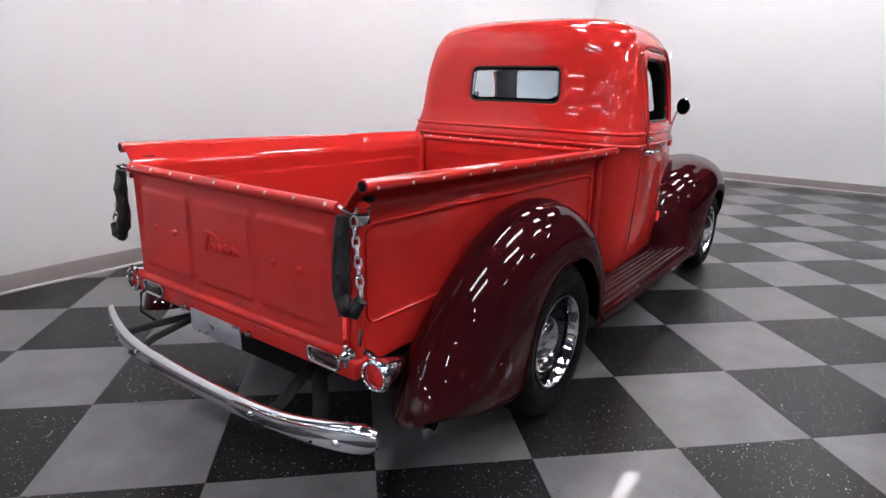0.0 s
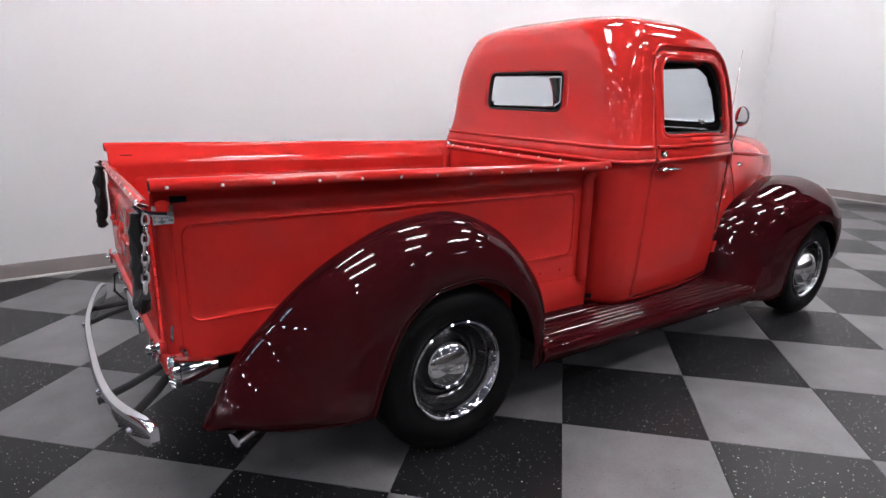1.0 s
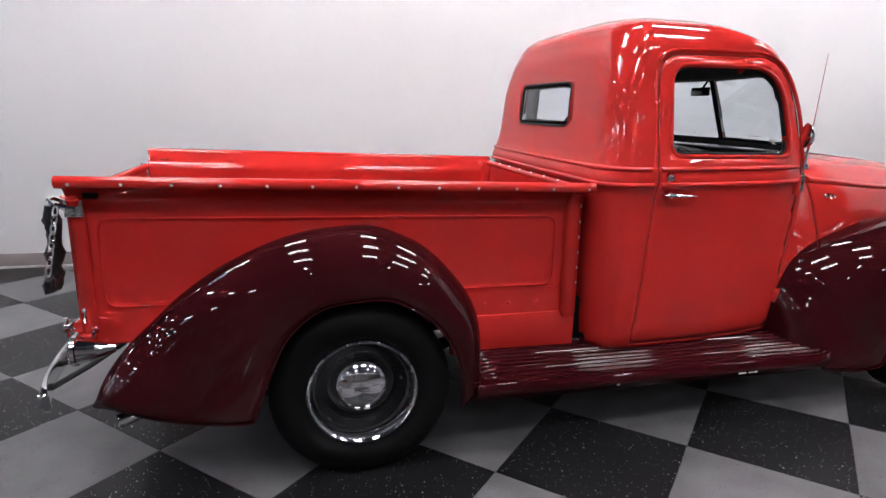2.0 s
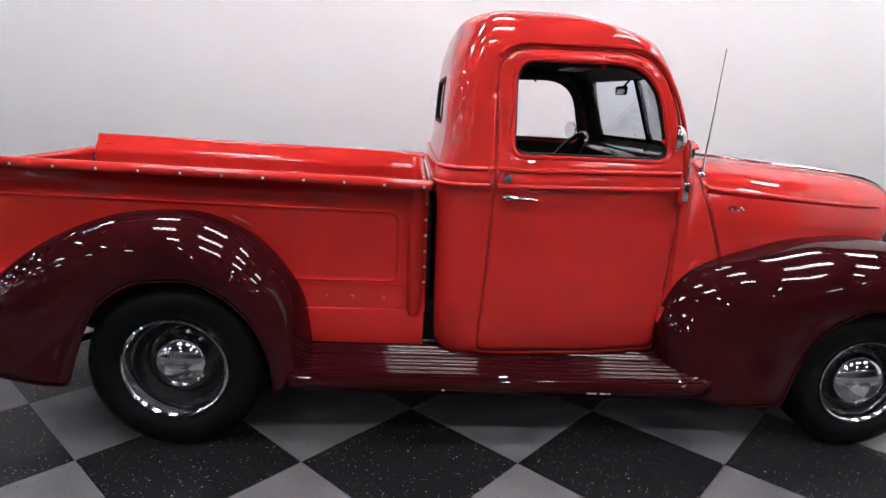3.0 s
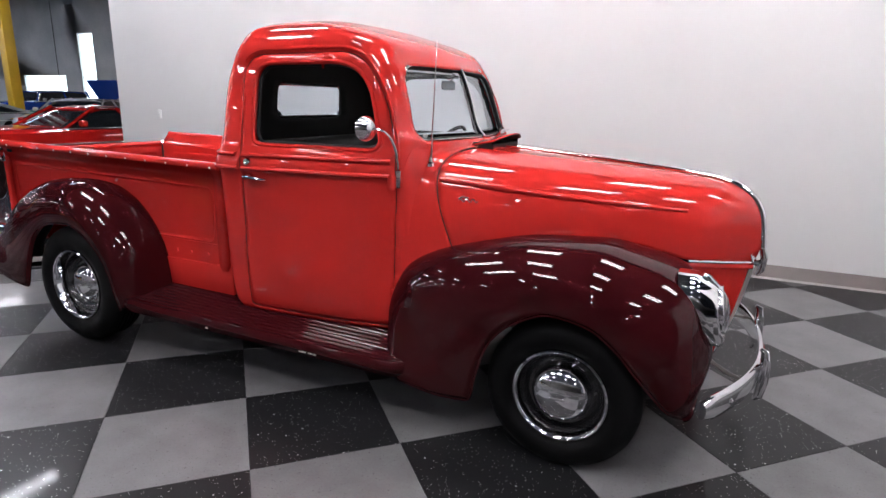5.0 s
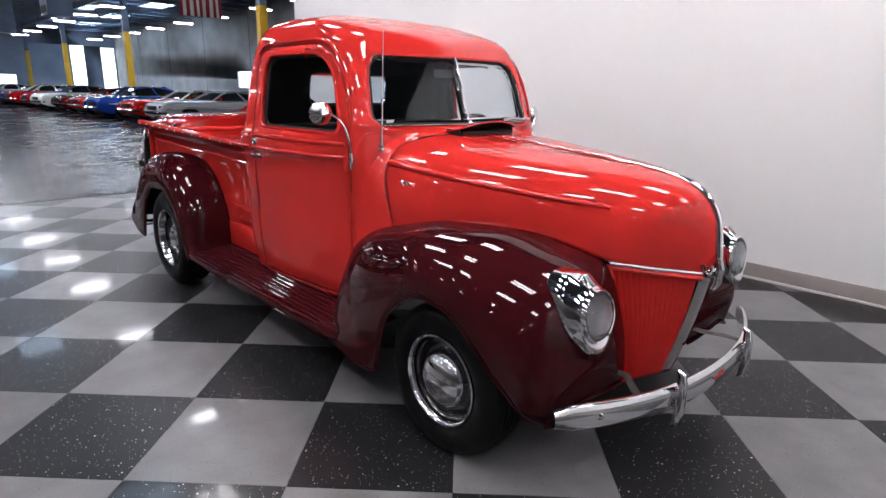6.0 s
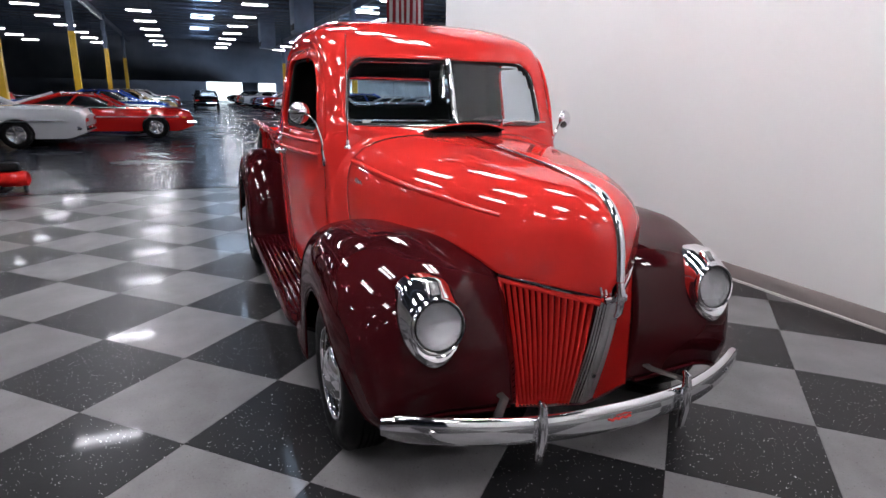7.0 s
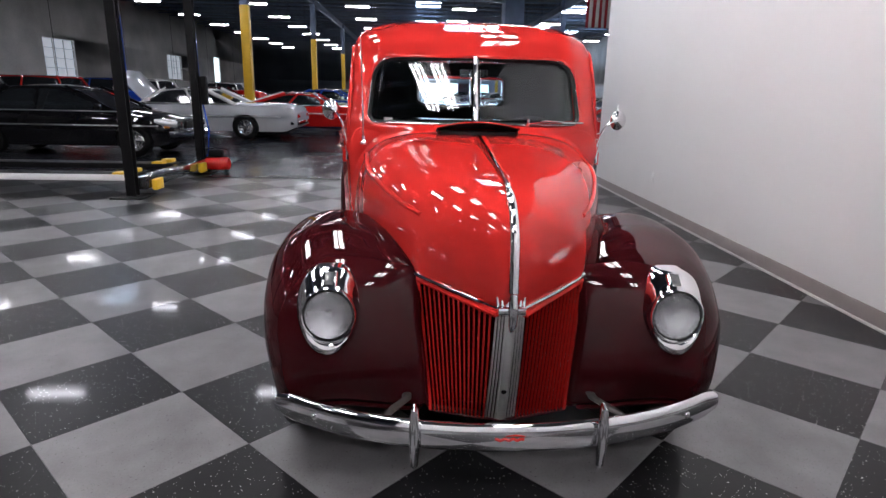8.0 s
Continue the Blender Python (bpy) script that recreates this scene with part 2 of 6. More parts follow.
SKYLIGHT = glowing("skylight", (0.56, 0.74, 1.0), 15.0)
DAYLIGHT = glowing("daylight", (0.78, 0.92, 1.0), 3.2)


def speckled(name, base, fleck, amount, gloss, wax):
    """Vinyl tile: mottled ground with small angular flecks, waxed."""
    m = material(name, base, gloss, vary=0.28, scale=5, bump_scale=90, random_tone=0.10, spec=wax, coat=wax, coat_rough=0.06, bump=0.12)
    nt = m.node_tree
    nodes, links = nt.nodes, nt.links
    p = nodes["Principled BSDF"]
    ground = p.inputs["Base Color"].links[0].from_socket
    geo = nodes.new("ShaderNodeNewGeometry")
    for link in list(links):
        if link.to_node.type == "TEX_NOISE" and link.to_socket.name == "Vector":
            links.new(geo.outputs["Position"], link.to_socket)
    last = ground
    for scale, cut, keep in ((36.0, 0.13, amount * 0.5), (70.0, 0.16, amount), (150.0, 0.22, amount * 0.9)):
        warp = nodes.new("ShaderNodeTexVoronoi")
        warp.inputs["Scale"].default_value = scale
        links.new(geo.outputs["Position"], warp.inputs["Vector"])
        near = nodes.new("ShaderNodeMath")
        near.operation = "LESS_THAN"
        links.new(warp.outputs["Distance"], near.inputs[0])
        near.inputs[1].default_value = cut
        sep = nodes.new("ShaderNodeSeparateColor")
        links.new(warp.outputs["Color"], sep.inputs[0])
        few = nodes.new("ShaderNodeMath")
        few.operation = "LESS_THAN"
        links.new(sep.outputs[0], few.inputs[0])
        few.inputs[1].default_value = keep
        both = nodes.new("ShaderNodeMath")
        both.operation = "MULTIPLY"
        links.new(near.outputs[0], both.inputs[0])
        links.new(few.outputs[0], both.inputs[1])
        mix = nodes.new("ShaderNodeMix")
        mix.data_type = "RGBA"
        links.new(both.outputs[0], mix.inputs[0])
        links.new(last, mix.inputs[6])
        mix.inputs[7].default_value = (*fleck, 1)
        last = mix.outputs[2]
    links.new(last, p.inputs["Base Color"])
    return m


TILE_DARK = speckled("dark_tile", (0.0078, 0.0076, 0.0084), (0.6, 0.6, 0.6), 0.11, 0.34, 0.13)
TILE_LIGHT = speckled("grey_tile", (0.106, 0.104, 0.107), (0.040, 0.038, 0.039), 0.14, 0.34, 0.2)

# ---- the room ----
WALL_Y, WALL_X, HALL_X = 2.62, 8.35, -4.22
WALL_END = -2.6
ROOF = 8.0
FAR, SOUTH, NORTH, EAST = -78.0, -22.0, 20.0, 38.0

part("wall_north", block((HALL_X, WALL_Y, 0), (WALL_X + 0.2, WALL_Y + 0.2, 5.2), 0.006), WALL,
     label="white painted display wall", category="wall", kind="structure")
part("wall_east", block((WALL_X, WALL_END, 0), (WALL_X + 0.2, WALL_Y - 0.003, 5.2), 0.006), WALL,
     label="white painted end wall of the display bay", category="wall", kind="structure")


def baseboard(name, lo, hi, out):
    """Cove base: tall brown-grey strip over a paler toe."""
    base = part(name, block(lo, hi, 0.004), BASEBOARD, label="brown-grey rubber baseboard", category="baseboard", kind="structure")
    lo2 = Vector(lo) + Vector(out) * 0.012
    hi2 = Vector(hi) + Vector(out) * 0.012
    hi2.z = 0.018
    part("toe_strip", block((min(lo2.x, lo[0]), min(lo2.y, lo[1]), 0.0), (max(hi2.x, hi[0]), max(hi2.y, hi[1]), 0.018), 0.003), STRIP, base, "pale toe strip")


baseboard("baseboard", (HALL_X, WALL_Y - 0.012, 0.0), (WALL_X - 0.012, WALL_Y - 0.001, 0.125), (0, -1, 0))
baseboard("baseboard", (WALL_X - 0.012, WALL_END, 0.0), (WALL_X - 0.001, WALL_Y - 0.013, 0.125), (-1, 0, 0))


def wall_plate(name, at, label):
    """Switch or socket plate with its rocker, screwed to the wall."""
    x, y, z = at
    plate = part(name, block((x - 0.035, y - 0.008, z - 0.057), (x + 0.035, y - 0.0005, z + 0.057), 0.003), WHITE_PLASTIC,
                 label=label, category="switch")
    part("rocker", block((x - 0.014, y - 0.012, z - 0.03), (x + 0.014, y - 0.0075, z + 0.03), 0.002), WHITE_PLASTIC, plate)


wall_plate("light_switch", (-3.45, WALL_Y, 1.2), "white light switch on the wall")
wall_plate("wall_socket", (-1.9, WALL_Y, 0.42), "white wall socket above the baseboard")

# checkered floor: the tiles lie cornerwise to the wall
TX, TY, TH = 0.4997, -0.9737, 0.4294
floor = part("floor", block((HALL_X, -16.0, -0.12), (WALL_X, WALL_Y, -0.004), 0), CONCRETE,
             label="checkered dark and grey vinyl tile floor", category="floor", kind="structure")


def tile_bm(cx=0.0, cy=0.0):
    bm = bmesh.new()
    g = TH - 0.0008
    for k, s, z in ((0, 1.0, -0.004), (1, 1.0, -0.0008), (2, 0.9965, 0.0)):
        for dx, dy in ((1, 0), (0, 1), (-1, 0), (0, -1)):
            bm.verts.new((cx + dx * g * s, cy + dy * g * s, z))
    bm.verts.ensure_lookup_table()
    v = bm.verts
    for k in (0, 1):
        for i in range(4):
            j = (i + 1) % 4
            bm.faces.new((v[4 * k + i], v[4 * k + j], v[4 * k + 4 + j], v[4 * k + 4 + i]))
    bm.faces.new((v[8], v[9], v[10], v[11]))
    return bm


def tile_mesh(mat_):
    me = bpy.data.meshes.new("tile")
    bm = tile_bm()
    bm.to_mesh(me)
    bm.free()
    me.materials.append(mat_)
    return me


meshes = {True: tile_mesh(TILE_DARK), False: tile_mesh(TILE_LIGHT)}
rest = {True: [], False: []}
singles = 0
for i in range(-14, 22):
    for j in range(-34, 11):
        if (i + j) % 2 == 0:
            continue
        cx, cy = TX + TH * i, TY + TH * j
        if cx < HALL_X - TH or cx > WALL_X + TH or cy > WALL_Y + TH:
            continue
        dark = j % 2 == 0
        whole = cx - TH > HALL_X and cx + TH < WALL_X and cy + TH < WALL_Y
        if whole and -3.6 < cx < 6.2 and -4.3 < cy < 2.5 and singles < 300:
            ob = new("tile", meshes[dark])
            ob.location, ob.parent = (cx, cy, 0), floor
            singles += 1
        else:
            rest[dark].append((cx, cy))
for dark, places in rest.items():
    bm = bmesh.new()
    for cx, cy in places:
        pts = [(cx + dx * (TH - 0.0008), cy + dy * (TH - 0.0008)) for dx, dy in ((1, 0), (0, 1), (-1, 0), (0, -1))]
        # trim at the walls and at the hall's edge
        for axis, limit, sign in ((0, HALL_X, 1), (0, WALL_X, -1), (1, WALL_Y, -1)):
            out = []
            for k, p in enumerate(pts):
                q = pts[(k + 1) % len(pts)]
                pin, qin = sign * (p[axis] - limit) >= 0, sign * (q[axis] - limit) >= 0
                if pin:
                    out.append(p)
                if pin != qin:
                    t = (limit - p[axis]) / (q[axis] - p[axis])
                    out.append((p[0] + t * (q[0] - p[0]), p[1] + t * (q[1] - p[1])))
            pts = out
        if len(pts) > 2:
            top = [bm.verts.new((*p, 0.0)) for p in pts]
            low = [bm.verts.new((*p, -0.004)) for p in pts]
            bm.faces.new(top)
            for k in range(len(top)):
                n = (k + 1) % len(top)
                bm.faces.new((low[k], low[n], top[n], top[k]))
    part("tile_field", bm, TILE_DARK if dark else TILE_LIGHT, floor, kind="stuff")

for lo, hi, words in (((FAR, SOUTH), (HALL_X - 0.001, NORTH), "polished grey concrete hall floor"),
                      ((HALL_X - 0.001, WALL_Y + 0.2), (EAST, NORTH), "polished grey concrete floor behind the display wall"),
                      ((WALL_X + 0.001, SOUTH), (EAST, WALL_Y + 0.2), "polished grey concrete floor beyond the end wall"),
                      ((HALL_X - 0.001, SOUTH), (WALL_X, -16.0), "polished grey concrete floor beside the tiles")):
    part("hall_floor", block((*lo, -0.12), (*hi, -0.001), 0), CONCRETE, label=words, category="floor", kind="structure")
part("edge_strip", block((HALL_X - 0.025, -16, -0.004), (HALL_X + 0.015, WALL_Y, 0.004), 0.003), BLACK_STEEL,
     label="dark edging strip between tiles and concrete", category="floor trim", kind="structure")
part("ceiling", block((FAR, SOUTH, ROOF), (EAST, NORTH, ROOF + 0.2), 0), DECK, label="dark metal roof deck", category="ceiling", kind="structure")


# ---- lamps ----
def high_bay(name, at, lit, banks=(-1, 1)):
    """High bay light: banks of three tubes under a white housing, hung by two wires."""
    x, y, z = at
    base = empty(name, at, label="lit six-tube high bay light hanging from the roof" if len(banks) == 2 else "lit slim three-tube high bay light under the hall roof", category="ceiling light", group="high bay lights")
    half = 0.14 + 0.16 * max(banks)
    part("housing", block((-0.62, -half, 0.03), (0.62, half, 0.09), 0.015), WHITE_PLASTIC, base)
    for s in (-1, 1):
        part("wire", tube([(s * 0.5, 0, 0.09), (s * 0.5, 0, ROOF - z - 0.005)], 0.006, 6), BLACK_STEEL, base)
    for s in banks:
        part("reflector", block((-0.60, s * 0.16 - 0.125, 0.012), (0.60, s * 0.16 + 0.125, 0.029), 0.004), WHITE_PLASTIC, base)
        for k in (-1, 0, 1):
            part("tube", tube([(-0.58, s * 0.16 + k * 0.075, -0.012), (0.58, s * 0.16 + k * 0.075, -0.012)], 0.022, 8), lit, base)
    return base


first_bay = high_bay("high_bay_light", (4.1, -4.65, LAMP_HEIGHT), LIGHT_TUBE)
# last one is added, unseen, to even out light on the wall's west end
DISPLAY = [(x, y) for x in (6.87, 4.1, 1.33, -1.44) for y in (-4.65, -1.88, 0.89)] + [(-4.21, 0.89)]
ROWS = [(x, y) for x in [-7.2, -12.7, -18.1, -22.4] + [-26.7 - 5.5 * k for k in range(7)] for y in (-13.6, -8.4, -3.3, 2.1, 7.7, 13.4)]
SIDE = [(x, y) for x in (-1.7, 3.85, 9.4) for y in (-14.2, -8.7, 7.9, 13.4)]
for bx, by in DISPLAY:
    if (bx, by) != (4.1, -4.65):
        copy_thing(first_bay, pose(bx, by, LAMP_HEIGHT))
slim_bay = high_bay("high_bay_light", (*ROWS[0], LAMP_HEIGHT), SLIM_TUBE, (0,))
slim_bay.rotation_euler = (0, 0, radians(90))
for bx, by in ROWS[1:] + SIDE:
    copy_thing(slim_bay, pose(bx, by, LAMP_HEIGHT, 0, 0, 90))


# ---- the hall ----
def holed_wall(name, axis, at, lo, hi, holes, mat_, label):
    """A concrete wall with openings through it; holes are a0, a1, z0, z1 along the wall."""
    cuts = sorted({lo, hi, *(h[0] for h in holes), *(h[1] for h in holes)})
    levels = sorted({0.0, ROOF, *(h[2] for h in holes), *(h[3] for h in holes)})
    bm = bmesh.new()
    for a0, a1 in zip(cuts, cuts[1:]):
        for z0, z1 in zip(levels, levels[1:]):
            ca, cz = (a0 + a1) / 2, (z0 + z1) / 2
            if any(h[0] < ca < h[1] and h[2] < cz < h[3] for h in holes):
                continue
            b = block((a0, at[0], z0), (a1, at[1], z1), 0) if axis == "x" else block((at[0], a0, z0), (at[1], a1, z1), 0)
            bm = join(bm, b)
    bmesh.ops.remove_doubles(bm, verts=bm.verts[:], dist=1e-4)
    return part(name, bm, mat_, label=label, category="wall", kind="structure")


def hall_window(name, axis, at, a0, a1, z0, z1, nx, nz, outward, glow=True):
    """A steel window: frame, bars and bright daylight behind."""
    def box(p0, p1, q0, q1, depth0, depth1):
        return block((p0, at + depth0, q0), (p1, at + depth1, q1), 0) if axis == "x" else block((at + depth0, p0, q0), (at + depth1, p1, q1), 0)
    w = empty(name, label="bright daylit hall window with white bars", category="window", kind="structure")
    f = 0.06
    for p0, p1, q0, q1 in ((a0, a1, z0, z0 + f), (a0, a1, z1 - f, z1), (a0, a0 + f, z0 + f, z1 - f), (a1 - f, a1, z0 + f, z1 - f)):
        part("window_frame", box(p0, p1, q0, q1, -0.05, 0.05), WHITE_PLASTIC, w)
    for k in range(1, nx):
        c = a0 + (a1 - a0) * k / nx
        part("bar", box(c - 0.03, c + 0.03, z0 + f, z1 - f, -0.03, 0.03), WHITE_PLASTIC, w)
    for k in range(1, nz):
        c = z0 + (z1 - z0) * k / nz
        part("bar", box(a0 + f, a1 - f, c - 0.03, c + 0.03, -0.025, 0.025), WHITE_PLASTIC, w)
    d = 0.12 * outward
    part("pane", box(a0, a1, z0, z1, min(d, d * 1.1), max(d, d * 1.1)), DAYLIGHT if glow else PALE_PANE, w, "bright daylight")


PALE_PANE = glowing("pale_pane", (0.75, 0.85, 1.0), 0.35)
SOUTH_WINDOWS = [(-35.3, -31.9, 1.7, 4.0), (-53.0, -49.6, 1.9, 4.0)]
NORTH_WINDOWS = [(-44.6, -40.7, 1.3, 2.66), (-36.5, -32.4, 1.3, 2.66), (-31.0, -29.6, 0.05, 4.93)]
WEST_DOORS = [(1.0, 5.4, 0.05, 2.4), (7.3, 9.6, 0.05, 2.35), (15.1, 16.6, 0.05, 5.8), (18.3, 19.85, 0.05, 5.7)]
holed_wall("hall_wall_south", "x", (SOUTH - 0.25, SOUTH), FAR, EAST, SOUTH_WINDOWS + [(-64.0, -62.0, 0.05, 4.4)], TILT_UP, "grey tilt-up concrete hall wall")
holed_wall("hall_wall_north", "x", (NORTH, NORTH + 0.25), FAR, EAST, NORTH_WINDOWS, TILT_UP, "grey-brown tilt-up concrete hall wall")
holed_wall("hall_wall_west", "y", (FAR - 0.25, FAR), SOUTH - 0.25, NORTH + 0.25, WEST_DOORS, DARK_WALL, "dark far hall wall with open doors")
# unseen: added far off in a dark colour so truck reflections stay dark
part("hall_wall_east", block((EAST, SOUTH - 0.25, 0), (EAST + 0.25, NORTH + 0.25, ROOF), 0), DARK_WALL, label="unseen dark end wall added to close the hall", category="wall", kind="structure")
for k, (a0, a1, z0, z1) in enumerate(SOUTH_WINDOWS):
    hall_window("window_%d" % (k + 1), "x", SOUTH - 0.1, a0, a1, z0, z1, 3, 4, -1, glow=False)
hall_window("window_3", "x", SOUTH - 0.1, -64.0, -62.0, 0.05, 4.4, 1, 2, -1)
for k, (a0, a1, z0, z1) in enumerate(NORTH_WINDOWS):
    hall_window("window_%d" % (k + 4), "x", NORTH + 0.1, a0, a1, z0, z1, 1, 1 + (z1 > 4), 1)
for k, (a0, a1, z0, z1) in enumerate(WEST_DOORS):
    hall_window("window_%d" % (k + 7), "y", FAR - 0.1, a0, a1, z0, z1, 1, 1, -1)
for k in range(9):
    x = FAR + 9.0 * (k + 1)
    for y0, y1 in ((SOUTH, SOUTH + 0.012), (NORTH - 0.012, NORTH)):
        part("panel_joint", block((x - 0.02, y0, 0), (x + 0.02, y1, ROOF), 0), BLACK_STEEL, label="dark joint between wall panels", category="trim", kind="structure")


def column(x, y):
    c = empty("steel_column", (x, y, 0), label="square steel column, yellow below and dark above", category="column", group="hall columns")
    part("painted_foot", block((-0.17, -0.17, 0), (0.17, 0.17, 4.5), 0.02), YELLOW, c, "yellow painted lower part")
    part("shaft", block((-0.16, -0.16, 3.9), (0.16, 0.16, ROOF - 0.7), 0.02), JOIST, c)
    part("base_plate", block((-0.28, -0.28, 0), (0.28, 0.28, 0.03), 0.005), JOIST, c)
    return c


first_column = column(-20.0, -7.1)
for k in range(4):
    for y in (-7.1, 9.4):
        if (k, y) != (0, -7.1):
            copy_thing(first_column, pose(-20.0 - 16.2 * k if k or y < 0 else -18.7, y, 0))


def joist():
    """An open-web roof joist across the hall."""
    bm = bmesh.new()
    y0, y1, zt, zb = SOUTH, NORTH, ROOF - 0.03, ROOF - 0.75
    bm = join(bm, block((-0.05, y0, zt - 0.08), (0.05, y1, zt), 0), block((-0.05, y0, zb), (0.05, y1, zb + 0.07), 0))
    n = 44
    for k in range(n):
        ya, yb = y0 + (y1 - y0) * k / n, y0 + (y1 - y0) * (k + 1) / n
        za, zb2 = (zb + 0.03, zt - 0.04) if k % 2 else (zt - 0.04, zb + 0.03)
        bm = join(bm, tube([(0, ya, za), (0, yb, zb2)], 0.018, 4, cap=False))
    return bm


first_joist = part("roof_joist", joist(), JOIST, label="open-web steel roof joist", category="roof joist", group="roof joists")
for k in range(-11, 40):
    if k and -76 < 12.0 - 2.25 * k:
        copy_thing(first_joist, pose(12.0 - 2.25 * k, 0, 0))
first_joist.location.x = 12.0
for y in (-7.1, 9.4):
    part("roof_girder", join(block((FAR, y - 0.1, ROOF - 0.95), (EAST, y + 0.1, ROOF - 0.93), 0), block((FAR, y - 0.02, ROOF - 1.3), (EAST, y + 0.02, ROOF - 0.95), 0), block((FAR, y - 0.1, ROOF - 1.32), (EAST, y + 0.1, ROOF - 1.3), 0)), JOIST,
         label="steel roof girder on the columns", category="roof girder")
# the y 12.5 and 16.5 ones are added stand-ins for blue window light
for x, y, big in [(-8.4, 0.9, 1.0), (-20.6, 0.7, 1.0), (-21.3, -13.7, 1.0)] + [(x, y, 1.5) for x in (-33.0, -45.5, -58.0, -70.5) for y in (0.6, 12.5)] + [(-52.0, 16.5, 1.5), (-64.0, 16.5, 1.5), (-74.0, 16.5, 1.5)]:
    s = empty("skylight", label="bluish skylight in the roof deck", category="skylight", group="skylights")
    hx, hy = 1.2 * big, 0.7 * big
    part("curb", join(block((x - hx, y - hy, ROOF - 0.06), (x + hx, y - hy + 0.08, ROOF - 0.004), 0), block((x - hx, y + hy - 0.08, ROOF - 0.06), (x + hx, y + hy, ROOF - 0.004), 0)), WHITE_PLASTIC, s)
    part("dome", block((x - hx, y - hy + 0.09, ROOF - 0.03), (x + hx, y + hy - 0.09, ROOF - 0.004), 0.01), SKYLIGHT, s, "bluish glowing dome")

# ---- the pickup truck ----
truck = empty("pickup_truck", (0, 0, 0), label="glossy red vintage pickup truck with maroon fenders on tile floor", category="pickup truck")

# cab: rows of height, rear, front, half width, then the front corner's depth and width
CAB = (
    (0.352, 1.010, 2.16, 0.708, 0.05, 0.08),
    (0.40, 0.998, 2.20, 0.724, 0.06, 0.10),
    (0.60, 0.993, 2.20, 0.745, 0.06, 0.12),
    (0.90, 0.990, 2.19, 0.757, 0.08, 0.20),
    (1.06, 0.985, 2.18, 0.766, 0.08, 0.30),
    (1.10, 0.972, 2.175, 0.779, 0.08, 0.30),
    (1.135, 0.982, 2.17, 0.772, 0.08, 0.28),
    (1.18, 0.997, 2.165, 0.760, 0.09, 0.25),
    (1.215, 1.004, 2.158, 0.753, 0.10, 0.22),
    (1.237, 1.008, 2.162, 0.749, 0.11, 0.20),
    (1.26, 1.011, 2.138, 0.746, 0.10, 0.16),
    (1.42, 1.021, 2.083, 0.722, 0.10, 0.16),
    (1.55, 1.034, 2.032, 0.698, 0.11, 0.17),
    (1.62, 1.044, 1.983, 0.682, 0.12, 0.19),
    (1.67, 1.060, 1.928, 0.662, 0.14, 0.22),
    (1.71, 1.072, 1.842, 0.632, 0.15, 0.24),
    (1.745, 1.102, 1.735, 0.578, 0.15, 0.24),
    (1.771, 1.158, 1.655, 0.490, 0.14, 0.22),
    (1.788, 1.230, 1.565, 0.355, 0.12, 0.16),
    (1.796, 1.330, 1.470, 0.130, 0.05, 0.05),
)
CAB_A = np.array(CAB)
CAB_S = np.concatenate([[0], np.cumsum(np.hypot(np.diff(CAB_A[:, 0]), np.diff(CAB_A[:, 3])) + 0.004)])


def taper(x):
    return pchip((0.9, 1.3, 1.7, 2.02, 2.2, 2.36), (1.0, 1.0, 0.965, 0.875, 0.762, 0.60), x)


def cab_row(z):
    return [float(pchip(CAB_A[:, 0], CAB_A[:, k], z)) for k in range(1, 6)]


def cab_side(x, z):
    return float(cab_row(z)[2] * taper(x))


def vee(z):
    """How far the windscreen's sides sweep back, and how sharply it is creased."""
    k = 1 - smooth_step(1.58, 1.72, z)
    return 0.045 + 0.042 * k, 1.6 - 0.38 * k


def cab_front(y, z):
    xr, xf, w, cx, cy = cab_row(z)
    wf = w * float(taper(xf - cx))
    back, power = vee(z)
    return xf - back * (abs(y) / wf) ** power


def cab_rear(y, z):
    xr, xf, w, cx, cy = cab_row(z)
    return xr + 0.012 + 0.010 * (abs(y) / w) ** 2


def cab_ring(s):
    """Half an outline of the cab at one height, from the rear's middle round the right side to the front's middle."""
    z, xr, xf, w, cx, cy = [float(pchip(CAB_S, CAB_A[:, k], s)) for k in range(6)]
    span = xf - xr
    high = smooth_step(1.45, 1.72, z)
    rx, ry = min(0.105 + 0.02 * high, span * 0.3), min(0.17 + 0.16 * high, w * 0.6)
    cx, cy = min(cx, span * 0.3), min(cy, w * 0.6)
    pts = []
    back, power = vee(z)
    x1, x2 = xr + rx + 0.02, xf - cx - 0.045 - (back - 0.045) * 0.35
    wr, wf = w * float(taper(x1)), w * float(taper(x2))
    for k in range(14):
        y = (wr - ry) * k / 14
        pts.append((xr + 0.012 + 0.010 * (y / wr) ** 2, -y, z))
    xe = xr + 0.012 + 0.010 * ((wr - ry) / wr) ** 2
    for k in range(12):
        a = math.pi / 2 * k / 12
        pts.append((xe + (x1 - xe) * (1 - math.cos(a)), -(wr - ry + ry * math.sin(a)), z))
    for k in range(46):
        x = x1 + (x2 - x1) * k / 46
        pts.append((x, -w * float(taper(x)), z))
    xb = xf - back * ((wf - cy) / wf) ** power
    for k in range(14):
        a = math.pi / 2 * k / 14
        pts.append((x2 + (xb - x2) * math.sin(a), -(wf - cy + cy * math.cos(a)), z))
    for k in range(17):
        y = (wf - cy) * (1 - k / 16)
        pts.append((xf - back * (y / wf) ** power, -y, z))
    return pts


